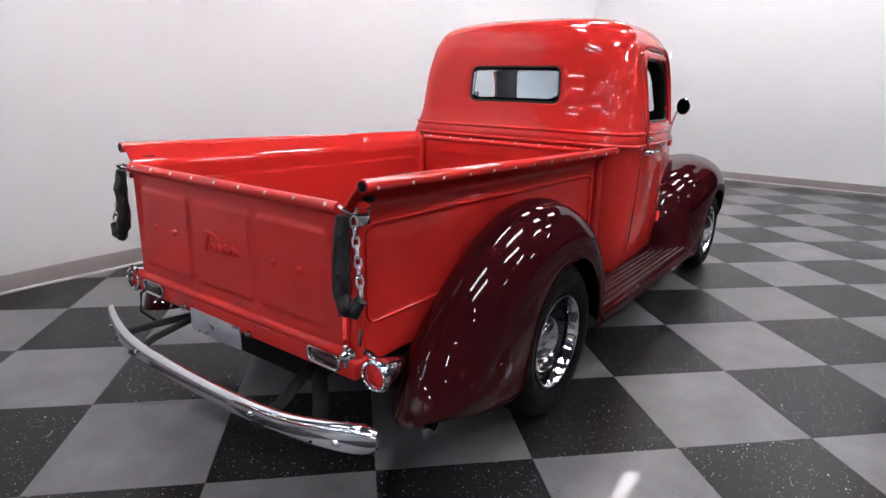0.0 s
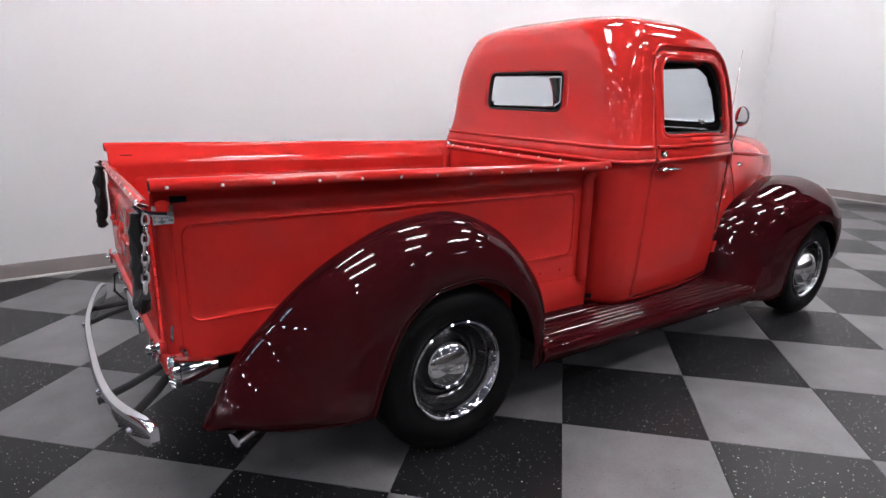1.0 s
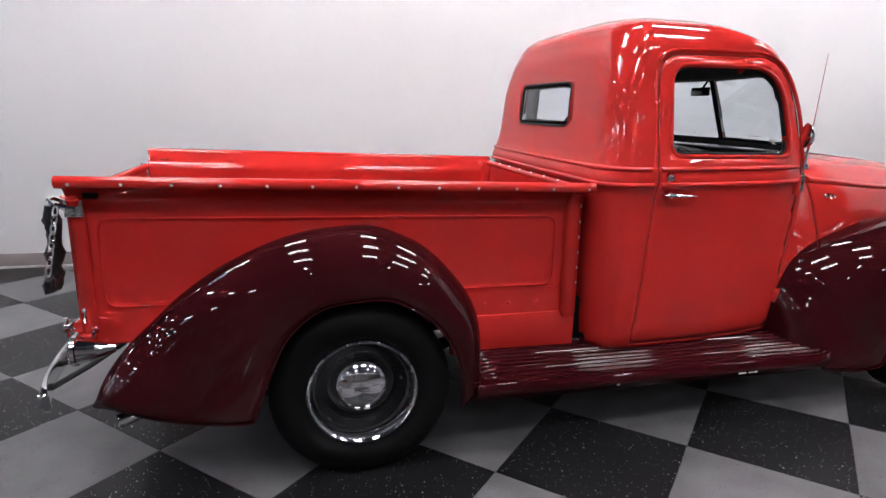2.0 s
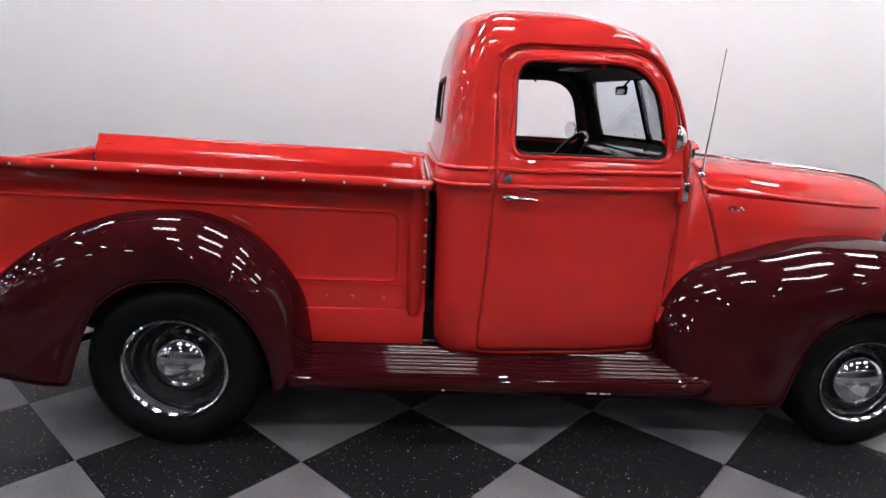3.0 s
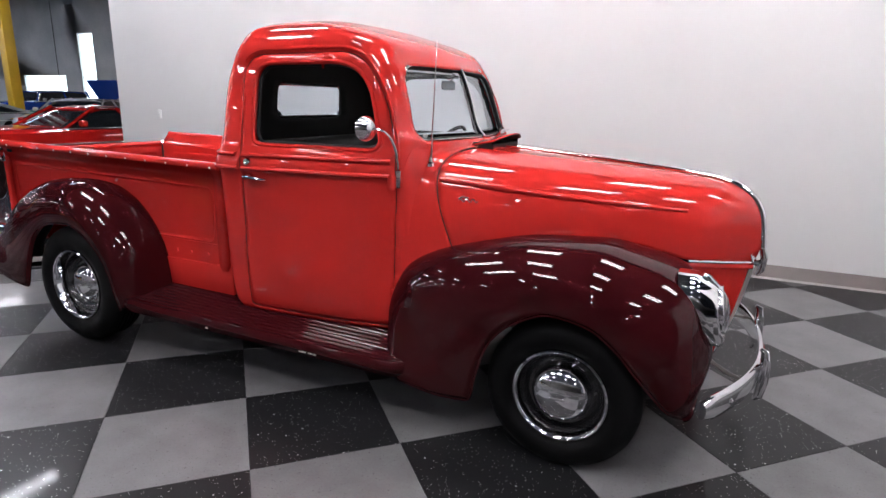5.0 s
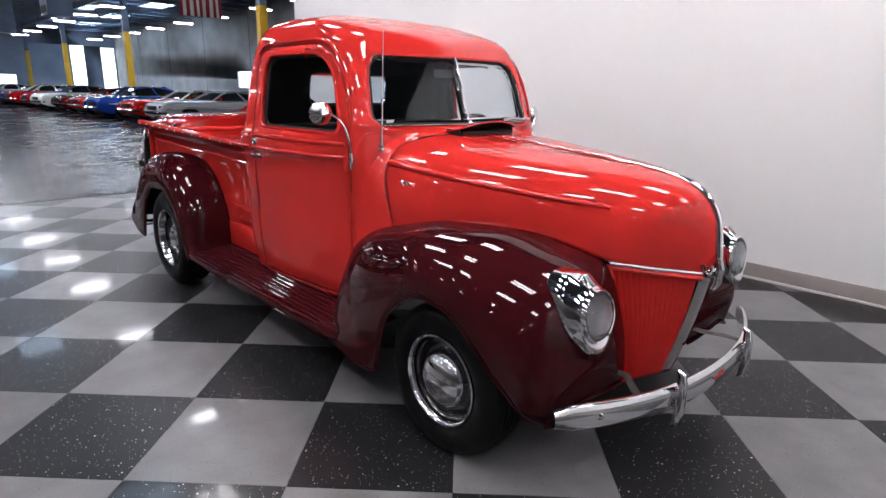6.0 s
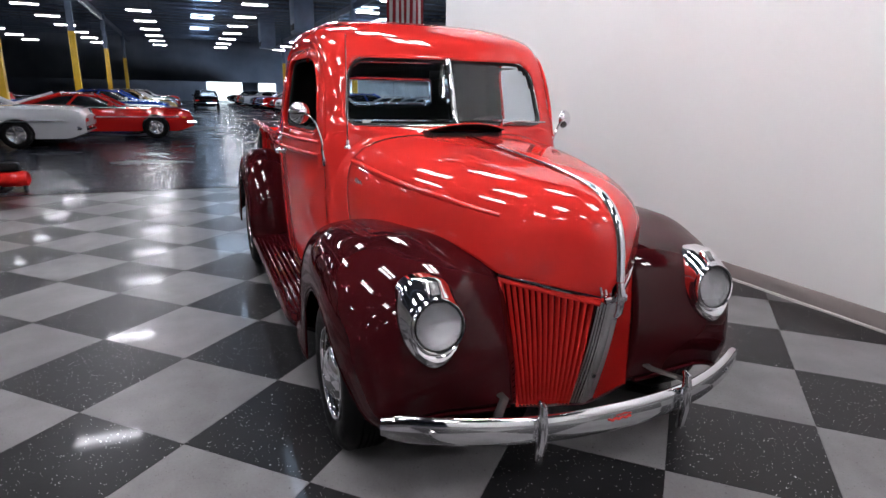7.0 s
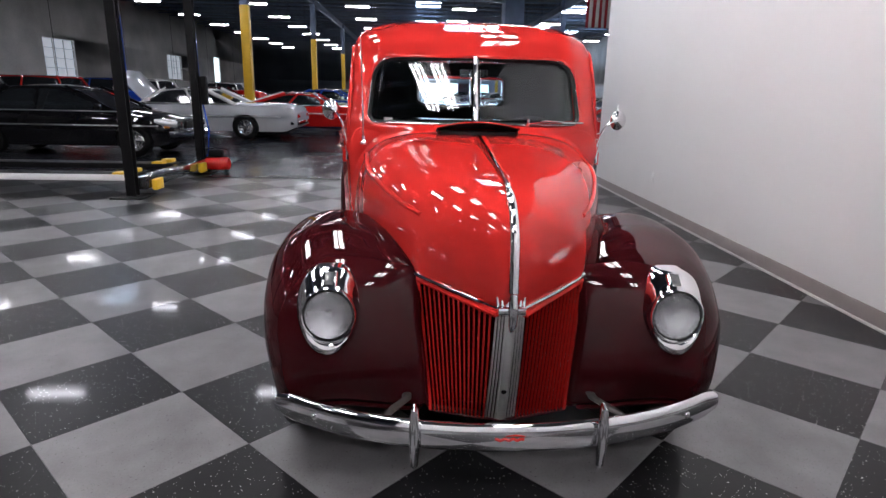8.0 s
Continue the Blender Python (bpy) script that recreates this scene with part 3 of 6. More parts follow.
RINGS = 84
verts, faces = [], []
for r in range(RINGS + 1):
    half = cab_ring(CAB_S[-1] * r / RINGS)
    full = half + [(x, -y, z) for x, y, z in half[-2:0:-1]]
    n = len(full)
    verts += [Vector(p) for p in full]
for r in range(RINGS):
    for k in range(n):
        a, b = r * n + k, r * n + (k + 1) % n
        faces.append((a, b, b + n, a + n))
faces.append(tuple(RINGS * n + k for k in range(n)))

DOOR = round_poly([(1.195, 0.372, 0.03), (1.222, 1.0, 0), (1.222, 1.607, 0.12), (1.845, 1.617, 0.22), (1.980, 1.40, 0.25), (2.028, 1.12, 0.08), (1.995, 0.372, 0.04)])
SIDE_WINDOW = round_poly([(1.285, 1.200, 0.06), (1.285, 1.570, 0.09), (1.868, 1.576, 0.18), (1.958, 1.193, 0.07)])
SCREEN = round_poly([(-0.565, 1.238, 0.06), (-0.525, 1.568, 0.12), (0.525, 1.568, 0.12), (0.565, 1.238, 0.06)])
BACK_LIGHT = round_poly([(-0.305, 1.305, 0.045), (-0.298, 1.505, 0.045), (0.298, 1.505, 0.045), (0.305, 1.305, 0.045)])

screen, faces, _ = carve(verts, faces, SCREEN, (1, 2), lambda c: c.x > 1.85)
back, faces, _ = carve(verts, faces, BACK_LIGHT, (1, 2), lambda c: c.x < 1.2)
doors = {}
for side in (-1, 1):
    on = lambda c, s=side: s * c.y > 0.45 and c.z < 1.66
    leaf, faces, seam = carve(verts, faces, DOOR, (0, 2), on)
    hole, leaf, _ = carve(verts, leaf, SIDE_WINDOW, (0, 2), on)
    doors[side] = (leaf, seam)
seams = doors[-1][1] | doors[1][1]


def spread(i, v, k=0.0012):
    d = Vector((v.x - 1.6, 0, v.z - 1.0))
    return v + d.normalized() * k if i in seams else v


INTERIOR = TRIM_BLACK
cab = part("cab", from_faces(verts, faces, spread), [RED, INTERIOR], truck)
shell(cab, 0.028, 1, rim_slot=1)


def on_side(poly, side, out=0.0):
    return [(x, side * (cab_side(x, z) + out), z) for x, z in poly]


for side in (-1, 1):
    leaf, seam = doors[side]
    door = part("door", from_faces(verts, leaf, lambda i, v: spread(i, v, -0.0018) if i in seam else v), [RED, INTERIOR], truck)
    shell(door, 0.035, 1)
    part("window_reveal", tube(on_side(SIDE_WINDOW, side, -0.006), 0.011, 8, closed=True, up=(0, 1, 0)), RED, door)
    part("window_seal", tube(on_side(round_poly([(1.296, 1.210, 0.06), (1.296, 1.559, 0.09), (1.862, 1.565, 0.17), (1.948, 1.204, 0.07)]), side, -0.03), 0.009, 8, closed=True, up=(0, 1, 0)), TRIM_BLACK, door, "black rubber window seal")
    for z in (1.150, 1.086):
        part("belt_bead", tube([(x, side * (cab_side(x, z) + 0.001), z) for x in np.linspace(1.235, 2.0, 24)], 0.0105, 10), RED, door)
    y0 = side * (cab_side(1.31, 1.04) + 0.034)
    handle = part("handle", tube([(1.255, y0 - side * 0.006, 1.045), (1.285, y0, 1.047), (1.33, y0 + side * 0.004, 1.045), (1.37, y0, 1.042), (1.395, y0 - side * 0.004, 1.04)],
                                 [0.008, 0.0125, 0.0115, 0.009, 0.005], 12, squash=0.7), CHROME, door, "chrome door handle")
    part("handle_boss", lathe([(0, 0.034), (0.012, 0.034), (0.015, 0.01), (0.021, 0.0), (0.021, -0.006)],
                              Matrix.Translation((1.275, side * cab_side(1.275, 1.045), 1.046)) @ Matrix.Rotation(-side * math.pi / 2, 4, "X"), 16), CHROME, handle)
    part("lock", lathe([(0, 0.010), (0.007, 0.009), (0.009, 0.013), (0.015, 0.012), (0.018, 0.006), (0.020, -0.004)],
                       Matrix.Translation((1.272, side * cab_side(1.272, 1.115), 1.117)) @ Matrix.Rotation(-side * math.pi / 2, 4, "X"), 16), CHROME, door, "chrome lock barrel")
    for z in (0.535, 1.06):
        x = 2.005
        part("hinge", tube([(x, side * (cab_side(x, z) + 0.006), z - 0.033), (x, side * (cab_side(x, z) + 0.006), z + 0.033)], 0.017, 10), RED, door)
    # drip rail over the door
    # dark tube drawn for the shade in the gap round the door
    part("door_gap_line", tube(on_side(DOOR, side, -0.0008), 0.0017, 6, closed=True, up=(0, 1, 0)), TRIM_BLACK, door, "thin dark line for the shade in the door gap")
    drip = [(x, z) for x, z in round_poly([(1.205, 1.1, 0), (1.207, 1.628, 0.13), (1.855, 1.636, 0.23), (1.998, 1.40, 0.25), (2.042, 1.13, 0.05), (1.6, 0.9, 0)]) if z > 1.56 or (x > 1.9 and z > 1.16)]
    k = max(range(len(drip)), key=lambda i: math.dist(drip[i], drip[i - 1]))
    drip = drip[k:] + drip[:k]
    part("drip_rail", tube([(x, side * (cab_side(x, z) + 0.004), z) for x, z in drip], 0.0085, 8, up=(0, 1, 0)), RED, cab)

for z in (1.150, 1.086):
    s = float(np.interp(z, CAB_A[:, 0], CAB_S))
    half = [p for p in cab_ring(s) if p[0] < 1.205]
    path = [(x, y, z) for x, y, _ in half[::-1]] + [(x, -y, z) for x, y, _ in half[1:]]
    part("belt_bead", tube(path, 0.010, 10), RED, cab)

# glass
flat_x = cab_front(0, 1.4) - 0.012
front_pane = [f for f in screen if sum(verts[i].y for i in f) < 0]
other_pane = [f for f in screen if sum(verts[i].y for i in f) >= 0]
for faces_ in (front_pane, other_pane):
    pane = part("windscreen_pane", from_faces(verts, faces_, lambda i, v: Vector((flat_x - 0.165 * abs(v.y) - 0.348 * (v.z - 1.4), v.y, v.z))), GLASS, truck, "slightly blue windscreen glass")
    shell(pane, 0.004)
    pane.visible_shadow = False
pane = part("rear_window_pane", from_faces(verts, back, lambda i, v: v + Vector((0.010, 0, 0))), GLASS, truck, "slightly blue rear window glass")
shell(pane, 0.004)
pane.visible_shadow = False
part("windscreen_trim", tube([(cab_front(y, z) - 0.002, y, z) for y, z in SCREEN], 0.0036, 8, closed=True, up=(1, 0, 0)), DULL_CHROME, truck, "thin bright windscreen trim")
part("windscreen_seal", tube([(cab_front(y, z) - 0.012, y * 0.985, z) for y, z in SCREEN], 0.012, 8, closed=True, up=(1, 0, 0)), TRIM_BLACK, truck)
part("rear_window_seal", tube([(cab_rear(y, z) + 0.003, y, z) for y, z in BACK_LIGHT], 0.0065, 8, closed=True, up=(1, 0, 0)), TRIM_BLACK, truck, "black rubber seal")
part("windscreen_divider", tube([(cab_front(0, z) + 0.004, 0, z) for z in np.linspace(1.238, 1.57, 12)], 0.013, 10, squash=0.7), CHROME, truck, "chrome divider bar")

# bed
BX0, BX1, BY = -0.985, 0.974, 0.615


def rake(x):
    return -0.022 * x


def rounded_box_edge(a, b, lo, hi, r):
    """How far inside a rounded rectangle a point lies."""
    ca, cb = (lo[0] + hi[0]) / 2, (lo[1] + hi[1]) / 2
    qa, qb = abs(a - ca) - (hi[0] - lo[0]) / 2 + r, abs(b - cb) - (hi[1] - lo[1]) / 2 + r
    return -(math.hypot(max(qa, 0), max(qb, 0)) + min(max(qa, qb), 0) - r)


def bed_side(u, v):
    """Right side of the bed: pressed panel, flaring out to the rail."""
    x = BX0 + (BX1 - BX0) * u
    z = 0.50 + (1.105 - 0.50) * v
    inset = 0.004 * smooth_step(0.0, 0.013, rounded_box_edge(x, z, (-0.90, 0.640), (0.855, 0.955), 0.045))
    y = BY - inset + 0.075 * smooth_step(1.005, 1.125, z)
    return Vector((x, -y, z + rake(x) * smooth_step(0.6, 1.1, z)))


side_bm = surface(bed_side, 230, 100, (0, 0, 0.7))
apron = block((0.40, -BY - 0.009, 0.345), (BX1 - 0.004, -BY + 0.012, 0.515), 0.006)
seam_strip = block((0.40, -BY - 0.004, 0.626), (0.885, -BY + 0.001, 0.630), 0.001)
for side in (-1, 1):
    get = (lambda b: b.copy()) if side < 0 else mirrored
    wall = shell(part("bed_side", get(side_bm), RED, truck, "pressed red side panel"), 0.006)
    part("splash_apron", get(apron), RED, wall)
    part("seam", get(seam_strip), RED, wall)
    outline = round_poly([(-0.90, 0.640, 0.05), (-0.90, 0.955, 0.05), (0.855, 0.955, 0.05), (0.855, 0.640, 0.05)])
    part("panel_bead", tube([(x, side * (BY + 0.0005), z + rake(x) * smooth_step(0.6, 1.1, z)) for x, z in outline], 0.0048, 8, closed=True, up=(0, 1, 0)), RED, wall)
    rail = part("bed_rail", tube([(x, side * 0.690, 1.088 + rake(x)) for x in np.linspace(BX0 - 0.005, BX1 + 0.01, 20)], 0.0215, 14), RED, wall, "rolled top rail")
    # the end is closed: a dark disc gives the hollow's shade
    part("bore_shade", lathe([(0.0, 0.0), (0.015, 0.0), (0.0165, 0.0015), (0.0165, -0.004)], Matrix.Translation((BX0 - 0.0056, side * 0.690, 1.088 + rake(BX0))) @ Matrix.Rotation(-math.pi / 2, 4, "Y"), 16), BLACK_STEEL, rail, "dark disc for the shade inside the tube end")
    for x in (0.55, 0.66, 0.79):
        part("bolt", lathe([(0, 0.005), (0.006, 0.004), (0.009, 0.0), (0.009, -0.003)], Matrix.Translation((x, side * BY, 0.565)) @ Matrix.Rotation(-side * math.pi / 2, 4, "X"), 10), RED, wall)
    for k in range(13):
        x = BX0 + 0.04 + k * 0.158
        part("rivet", lathe([(0, 0.0045), (0.0035, 0.0037), (0.0058, 0.001), (0.0058, -0.004)],
                            Matrix.Translation((x, side * 0.7098, 1.084 + rake(x))) @ Matrix.Rotation(-side * math.pi / 2, 4, "X"), 8), BEADS, rail, "pale rivet" if k == 0 else "")
    for k in range(6):
        part("rivet", lathe([(0, 0.0050), (0.0040, 0.004), (0.0065, 0.001), (0.0065, -0.004)], Matrix.Translation((BX1 - 0.008, side * (BY + 0.002), 0.64 + k * 0.068)) @ Matrix.Rotation(-side * math.pi / 2, 4, "X"), 8), BEADS, wall)
    for x, w in ((0.925, 0.032), (-0.955, 0.026)):
        part("stake_post", tube([(x, side * (BY + 0.012), 0.49), (x, side * (BY + 0.014), 0.52), (x, side * (BY + 0.014), 1.0), (x, side * (BY + 0.045), 1.05)], [w * 0.6, w, w, w * 0.8], 12, squash=0.75, up=(0, 1, 0)), RED, wall)
    # thin black plate for the shade in the stake pocket's hole
    part("pocket_shade", block((BX0 + 0.055, side * 0.634 - 0.002, 1.045), (BX0 + 0.105, side * 0.634 + 0.002, 1.075), 0.001, m=None), BLACK_STEEL, wall)

bed_floor = part("bed_floor", block((BX0 + 0.02, -BY + 0.008, 0.50), (BX1 - 0.02, BY - 0.008, 0.545), 0.004), WORN_RED, truck)
for k in range(7):
    y = -0.48 + k * 0.16
    part("skid_strip", block((BX0 + 0.04, y - 0.02, 0.545), (BX1 - 0.03, y + 0.02, 0.552), 0.003), RED, bed_floor)


def bulkhead(u, v):
    y, z = (BY - 0.006) * (2 * u - 1), 0.50 + 0.545 * v
    inset = 0.008 * smooth_step(0, 0.02, rounded_box_edge(y, z, (-0.5, 0.60), (0.5, 0.97), 0.04))
    return Vector((BX1 - 0.015 + inset, y, z))


front_wall = shell(part("bed_front", surface(bulkhead, 60, 40, (3, 0, 0.7)), RED, truck, "red front panel"), 0.006)
part("top_roll", tube([(BX1 - 0.012, y, 1.052) for y in np.linspace(-BY, BY, 12)], 0.017, 12, up=(0, 0, 1)), RED, front_wall)
for k in range(8):
    part("rivet", lathe([(0, 0.0045), (0.0035, 0.0037), (0.0058, 0.001), (0.0058, -0.004)], Matrix.Translation((BX1 - 0.018, -0.56 + k * 0.16, 1.066)), 8), BEADS, front_wall)


def gate_face(u, v):
    y, z = 0.598 * (1 - 2 * u), 0.575 + 0.455 * v
    x = BX0 - 0.012
    for lo, hi in (((-0.555, 0.635), (-0.197, 0.968)), ((-0.178, 0.635), (0.178, 0.968)), ((0.197, 0.635), (0.555, 0.968))):
        x -= 0.010 * smooth_step(0.0, 0.016, rounded_box_edge(y, z, lo, hi, 0.03))
    return Vector((x, y, z))


gate = shell(part("tailgate", surface(gate_face, 160, 60, (0, 0, 0.8)), WORN_RED, truck, "red pressed tailgate with three raised panels"), 0.006)
part("top_roll", tube([(BX0 - 0.012, y, 1.036) for y in np.linspace(-0.60, 0.60, 12)], 0.02, 12), RED, gate)
part("bottom_roll", tube([(BX0 - 0.010, y, 0.577) for y in np.linspace(-0.63, 0.63, 12)], 0.02, 12), RED, gate)
for k in range(9):
    part("rivet", lathe([(0, 0.0045), (0.0035, 0.0037), (0.0058, 0.001), (0.0058, -0.004)],
                        Matrix.Translation((BX0 - 0.028, -0.56 + k * 0.14, 1.046)) @ Matrix.Rotation(-math.pi * 0.36, 4, "Y"), 8), BEADS, gate)
for y, z in ((0.30, 0.815), (0.43, 0.815), (-0.30, 0.815), (-0.43, 0.815)):
    part("bolt", lathe([(0, 0.013), (0.006, 0.012), (0.011, 0.007), (0.0135, 0.0), (0.0135, -0.006)], Matrix.Translation((BX0 - 0.0225, y, z)) @ Matrix.Rotation(-math.pi / 2, 4, "Y"), 12), RED, gate)
flourish = part("badge", tube([(BX0 - 0.021, 0.115 - 0.105 * k, 0.842 + 0.020 * math.sin(3.0 * k) - 0.012 * k) for k in np.linspace(0, 1, 16)], [0.003 + 0.006 * math.sin(math.pi * k) for k in np.linspace(0, 1, 16)], 8, up=(1, 0, 0)), RED, gate, "low raised script badge")
part("badge_stem", tube([(BX0 - 0.021, 0.070, 0.850), (BX0 - 0.021, 0.082, 0.815), (BX0 - 0.021, 0.098, 0.782), (BX0 - 0.021, 0.112, 0.785)], [0.006, 0.009, 0.008, 0.004], 8, up=(1, 0, 0)), RED, flourish)
part("badge_wave", tube([(BX0 - 0.021, 0.062 - 0.165 * k, 0.800 + 0.010 * math.sin(25 * k) + 0.012 * k) for k in np.linspace(0, 1, 60)], 0.010, 8, up=(1, 0, 0)), RED, flourish)
sill = part("rear_sill", block((BX0 - 0.012, -0.655, 0.488), (BX0 + 0.05, 0.655, 0.556), 0.012, 3), RED, truck)


# fenders
def fender(inner, outer, lift, belly):
    """A pressed fender from its line on the body to its open edge; lift: rows of u, forward, up."""
    def fn(u, v):
        a, d = curve3(inner, u), curve3(outer, u)
        out = d - a
        flat = np.array([out[0], 0, out[2]])
        rise = np.array([float(pchip([r[0] for r in lift], [r[1] for r in lift], u)), 0, float(pchip([r[0] for r in lift], [r[2] for r in lift], u))])
        b = a + np.array([0, out[1] * 0.62, 0]) + rise
        c = d - flat * 0.62 + np.array([0, -float(pchip(*zip(*belly), u)), 0]) + rise * 0.5
        w = (1 - v) ** 3, 3 * v * (1 - v) ** 2, 3 * v * v * (1 - v), v**3
        return Vector(w[0] * a + w[1] * b + w[2] * c + w[3] * d)
    return fn


REAR_IN = ((0, -0.74, -0.614, 0.36), (0.14, -0.70, -0.614, 0.46), (0.27, -0.61, -0.614, 0.56), (0.37, -0.49, -0.614, 0.665), (0.47, -0.30, -0.614, 0.80),
           (0.56, -0.11, -0.614, 0.88), (0.65, 0.06, -0.614, 0.905), (0.74, 0.22, -0.614, 0.85), (0.83, 0.355, -0.614, 0.735), (0.92, 0.465, -0.614, 0.54), (1, 0.50, -0.614, 0.28))
REAR_OUT = ((0, -0.865, -0.83, 0.352), (0.14, -0.69, -0.905, 0.322), (0.27, -0.46, -0.925, 0.288), (0.325, -0.395, -0.925, 0.285), (0.38, -0.345, -0.925, 0.41), (0.47, -0.255, -0.925, 0.60),
            (0.56, -0.10, -0.925, 0.702), (0.65, 0.06, -0.925, 0.713), (0.74, 0.21, -0.925, 0.65), (0.83, 0.32, -0.92, 0.53), (0.92, 0.374, -0.915, 0.38), (1, 0.387, -0.895, 0.25))
# line of the rear fender's crown: u, x, z
REAR_CROWN = ((0, -0.905, 0.350), (0.14, -0.875, 0.445), (0.27, -0.795, 0.555), (0.37, -0.67, 0.678), (0.47, -0.45, 0.838), (0.56, -0.20, 0.932),
              (0.65, 0.01, 0.945), (0.74, 0.20, 0.885), (0.83, 0.36, 0.75), (0.92, 0.465, 0.575), (1, 0.490, 0.31))
FRONT_IN = ((0, 2.0, -0.56, 0.33), (0.10, 1.985, -0.56, 0.50), (0.2, 2.05, -0.56, 0.66), (0.3, 2.20, -0.56, 0.745), (0.4, 2.42, -0.505, 0.80), (0.5, 2.66, -0.45, 0.84), (0.6, 2.90, -0.375, 0.845),
            (0.7, 3.08, -0.31, 0.81), (0.78, 3.20, -0.28, 0.765), (0.86, 3.265, -0.280, 0.64), (0.93, 3.30, -0.262, 0.47), (1, 3.31, -0.25, 0.30))
FRONT_OUT = ((0, 2.14, -0.86, 0.225), (0.10, 2.34, -0.87, 0.205), (0.17, 2.475, -0.87, 0.215), (0.22, 2.505, -0.875, 0.33), (0.3, 2.56, -0.88, 0.485), (0.4, 2.68, -0.885, 0.60), (0.5, 2.80, -0.885, 0.645),
             (0.6, 2.93, -0.885, 0.625), (0.7, 3.04, -0.88, 0.555), (0.78, 3.12, -0.862, 0.46), (0.86, 3.18, -0.835, 0.385), (0.93, 3.235, -0.80, 0.315), (1, 3.285, -0.74, 0.275))

REAR_LIFT = []
for u, x, z in REAR_CROWN:
    a, d = curve3(REAR_IN, u), curve3(REAR_OUT, u)
    REAR_LIFT.append((u, (x - 0.881 * a[0] - 0.119 * d[0]) / 0.554, (z - 0.881 * a[2] - 0.119 * d[2]) / 0.554))
FRONT_LIFT = ((0, 0.0, 0.0), (0.15, -0.02, 0.02), (0.35, 0, 0.10), (0.6, 0.0, 0.125), (0.72, 0.055, 0.115), (0.82, 0.155, 0.06), (0.92, 0.155, 0.01), (1, 0.07, 0.0))
rear_bm = surface(fender(REAR_IN, REAR_OUT, REAR_LIFT, ((0, 0.02), (0.5, 0.035), (1, 0.03))), 90, 28, (-0.1, -0.6, 0.3))
front_skin = fender(FRONT_IN, FRONT_OUT, FRONT_LIFT, ((0, 0.02), (0.5, 0.025), (0.8, 0.03), (1, 0.0)))


def front_fender(u, v):
    """The skin, with the lower edge arched up over the bumper arm."""
    k = smooth_step(0.78, 1.0, u) * math.sin(math.pi * min(1.0, v * 1.15)) ** 1.5
    return front_skin(u, v) + Vector((-0.02 * k, 0, 0.032 * k))


front_bm = surface(front_fender, 100, 32, (2.8, -0.5, 0.3))


def rim(table, n=70):
    return [curve3(table, u) for u in np.linspace(0, 1, n)]


for side in (-1, 1):
    get = (lambda b: b.copy()) if side < 0 else mirrored
    for bm_, name, table in ((rear_bm, "rear_fender", REAR_OUT), (front_bm, "front_fender", FRONT_OUT)):
        ob = shell(part(name, get(bm_), [MAROON, BLACK_STEEL], truck, "glossy maroon pontoon fender"), 0.006, 1)
        if name == "front_fender":
            part("apron_lip", get(tube([front_fender(1.0, v) + Vector((0.002, 0, -0.002)) for v in np.linspace(0.04, 0.98, 30)], 0.008, 8)), MAROON, ob)
        part("rolled_edge", get(tube([p + np.array((0, 0.004, 0)) for p in rim(table)], 0.0055, 8)), MAROON, ob)


# running boards
def board(u, v):
    x = 0.44 + 1.85 * u
    edge = 0.895 - 0.11 * smooth_step(2.02, 2.29, x) ** 2
    top = 0.365 - 0.018 * u
    s = v * 1.35
    if s <= 1.0:
        y = 0.60 + (edge - 0.60) * s
        z = top + (0.006 * max(0.0, math.sin((s - 0.12) * 8.5 * 2 * math.pi / 0.82 - 1.5)) if 0.12 < s < 0.94 and 0.03 < u < 0.95 else 0) - 0.034 * s
    else:
        a = (s - 1.0) / 0.35
        y = edge + 0.016 * math.sin(a * math.pi) - 0.015 * a
        z = top - 0.034 - 0.075 * a
    return Vector((x, -y, z))


board_bm = surface(board, 70, 150, (1.3, -0.6, 0.1))
for side in (-1, 1):
    get = (lambda b: b.copy()) if side < 0 else mirrored
    step = shell(part("running_board", get(board_bm), [MAROON, BLACK_STEEL], truck, "ribbed maroon running board"), 0.006, 1)
    for x, w in ((1.655, 0.020), (1.70, 0.012), (1.725, 0.008), (1.05, 0.007)):
        p = board((x - 0.44) / 1.85, 0.90)
        part("paint_chip", get(block((x - w, p.y - 0.0025, p.z - 0.004), (x + w, p.y + 0.002, p.z + 0.0035), 0.002)), BEADS, step, "worn paint chip")

# hood
HOOD_TOP = ((0, 2.255, 0, 1.196), (0.2, 2.60, 0, 1.168), (0.4, 2.90, 0, 1.142), (0.6, 3.17, 0, 1.115), (0.74, 3.34, 0, 1.082), (0.84, 3.435, 0, 1.03), (0.92, 3.490, 0, 0.94), (1, 3.510, 0, 0.80))
HOOD_LOW = ((0, 2.285, -0.594, 0.748), (0.2, 2.515, -0.55, 0.808), (0.4, 2.76, -0.475, 0.845), (0.6, 3.00, -0.39, 0.838), (0.74, 3.14, -0.332, 0.803), (0.84, 3.235, -0.294, 0.777), (0.92, 3.36, -0.165, 0.760), (1, 3.485, -0.012, 0.742))


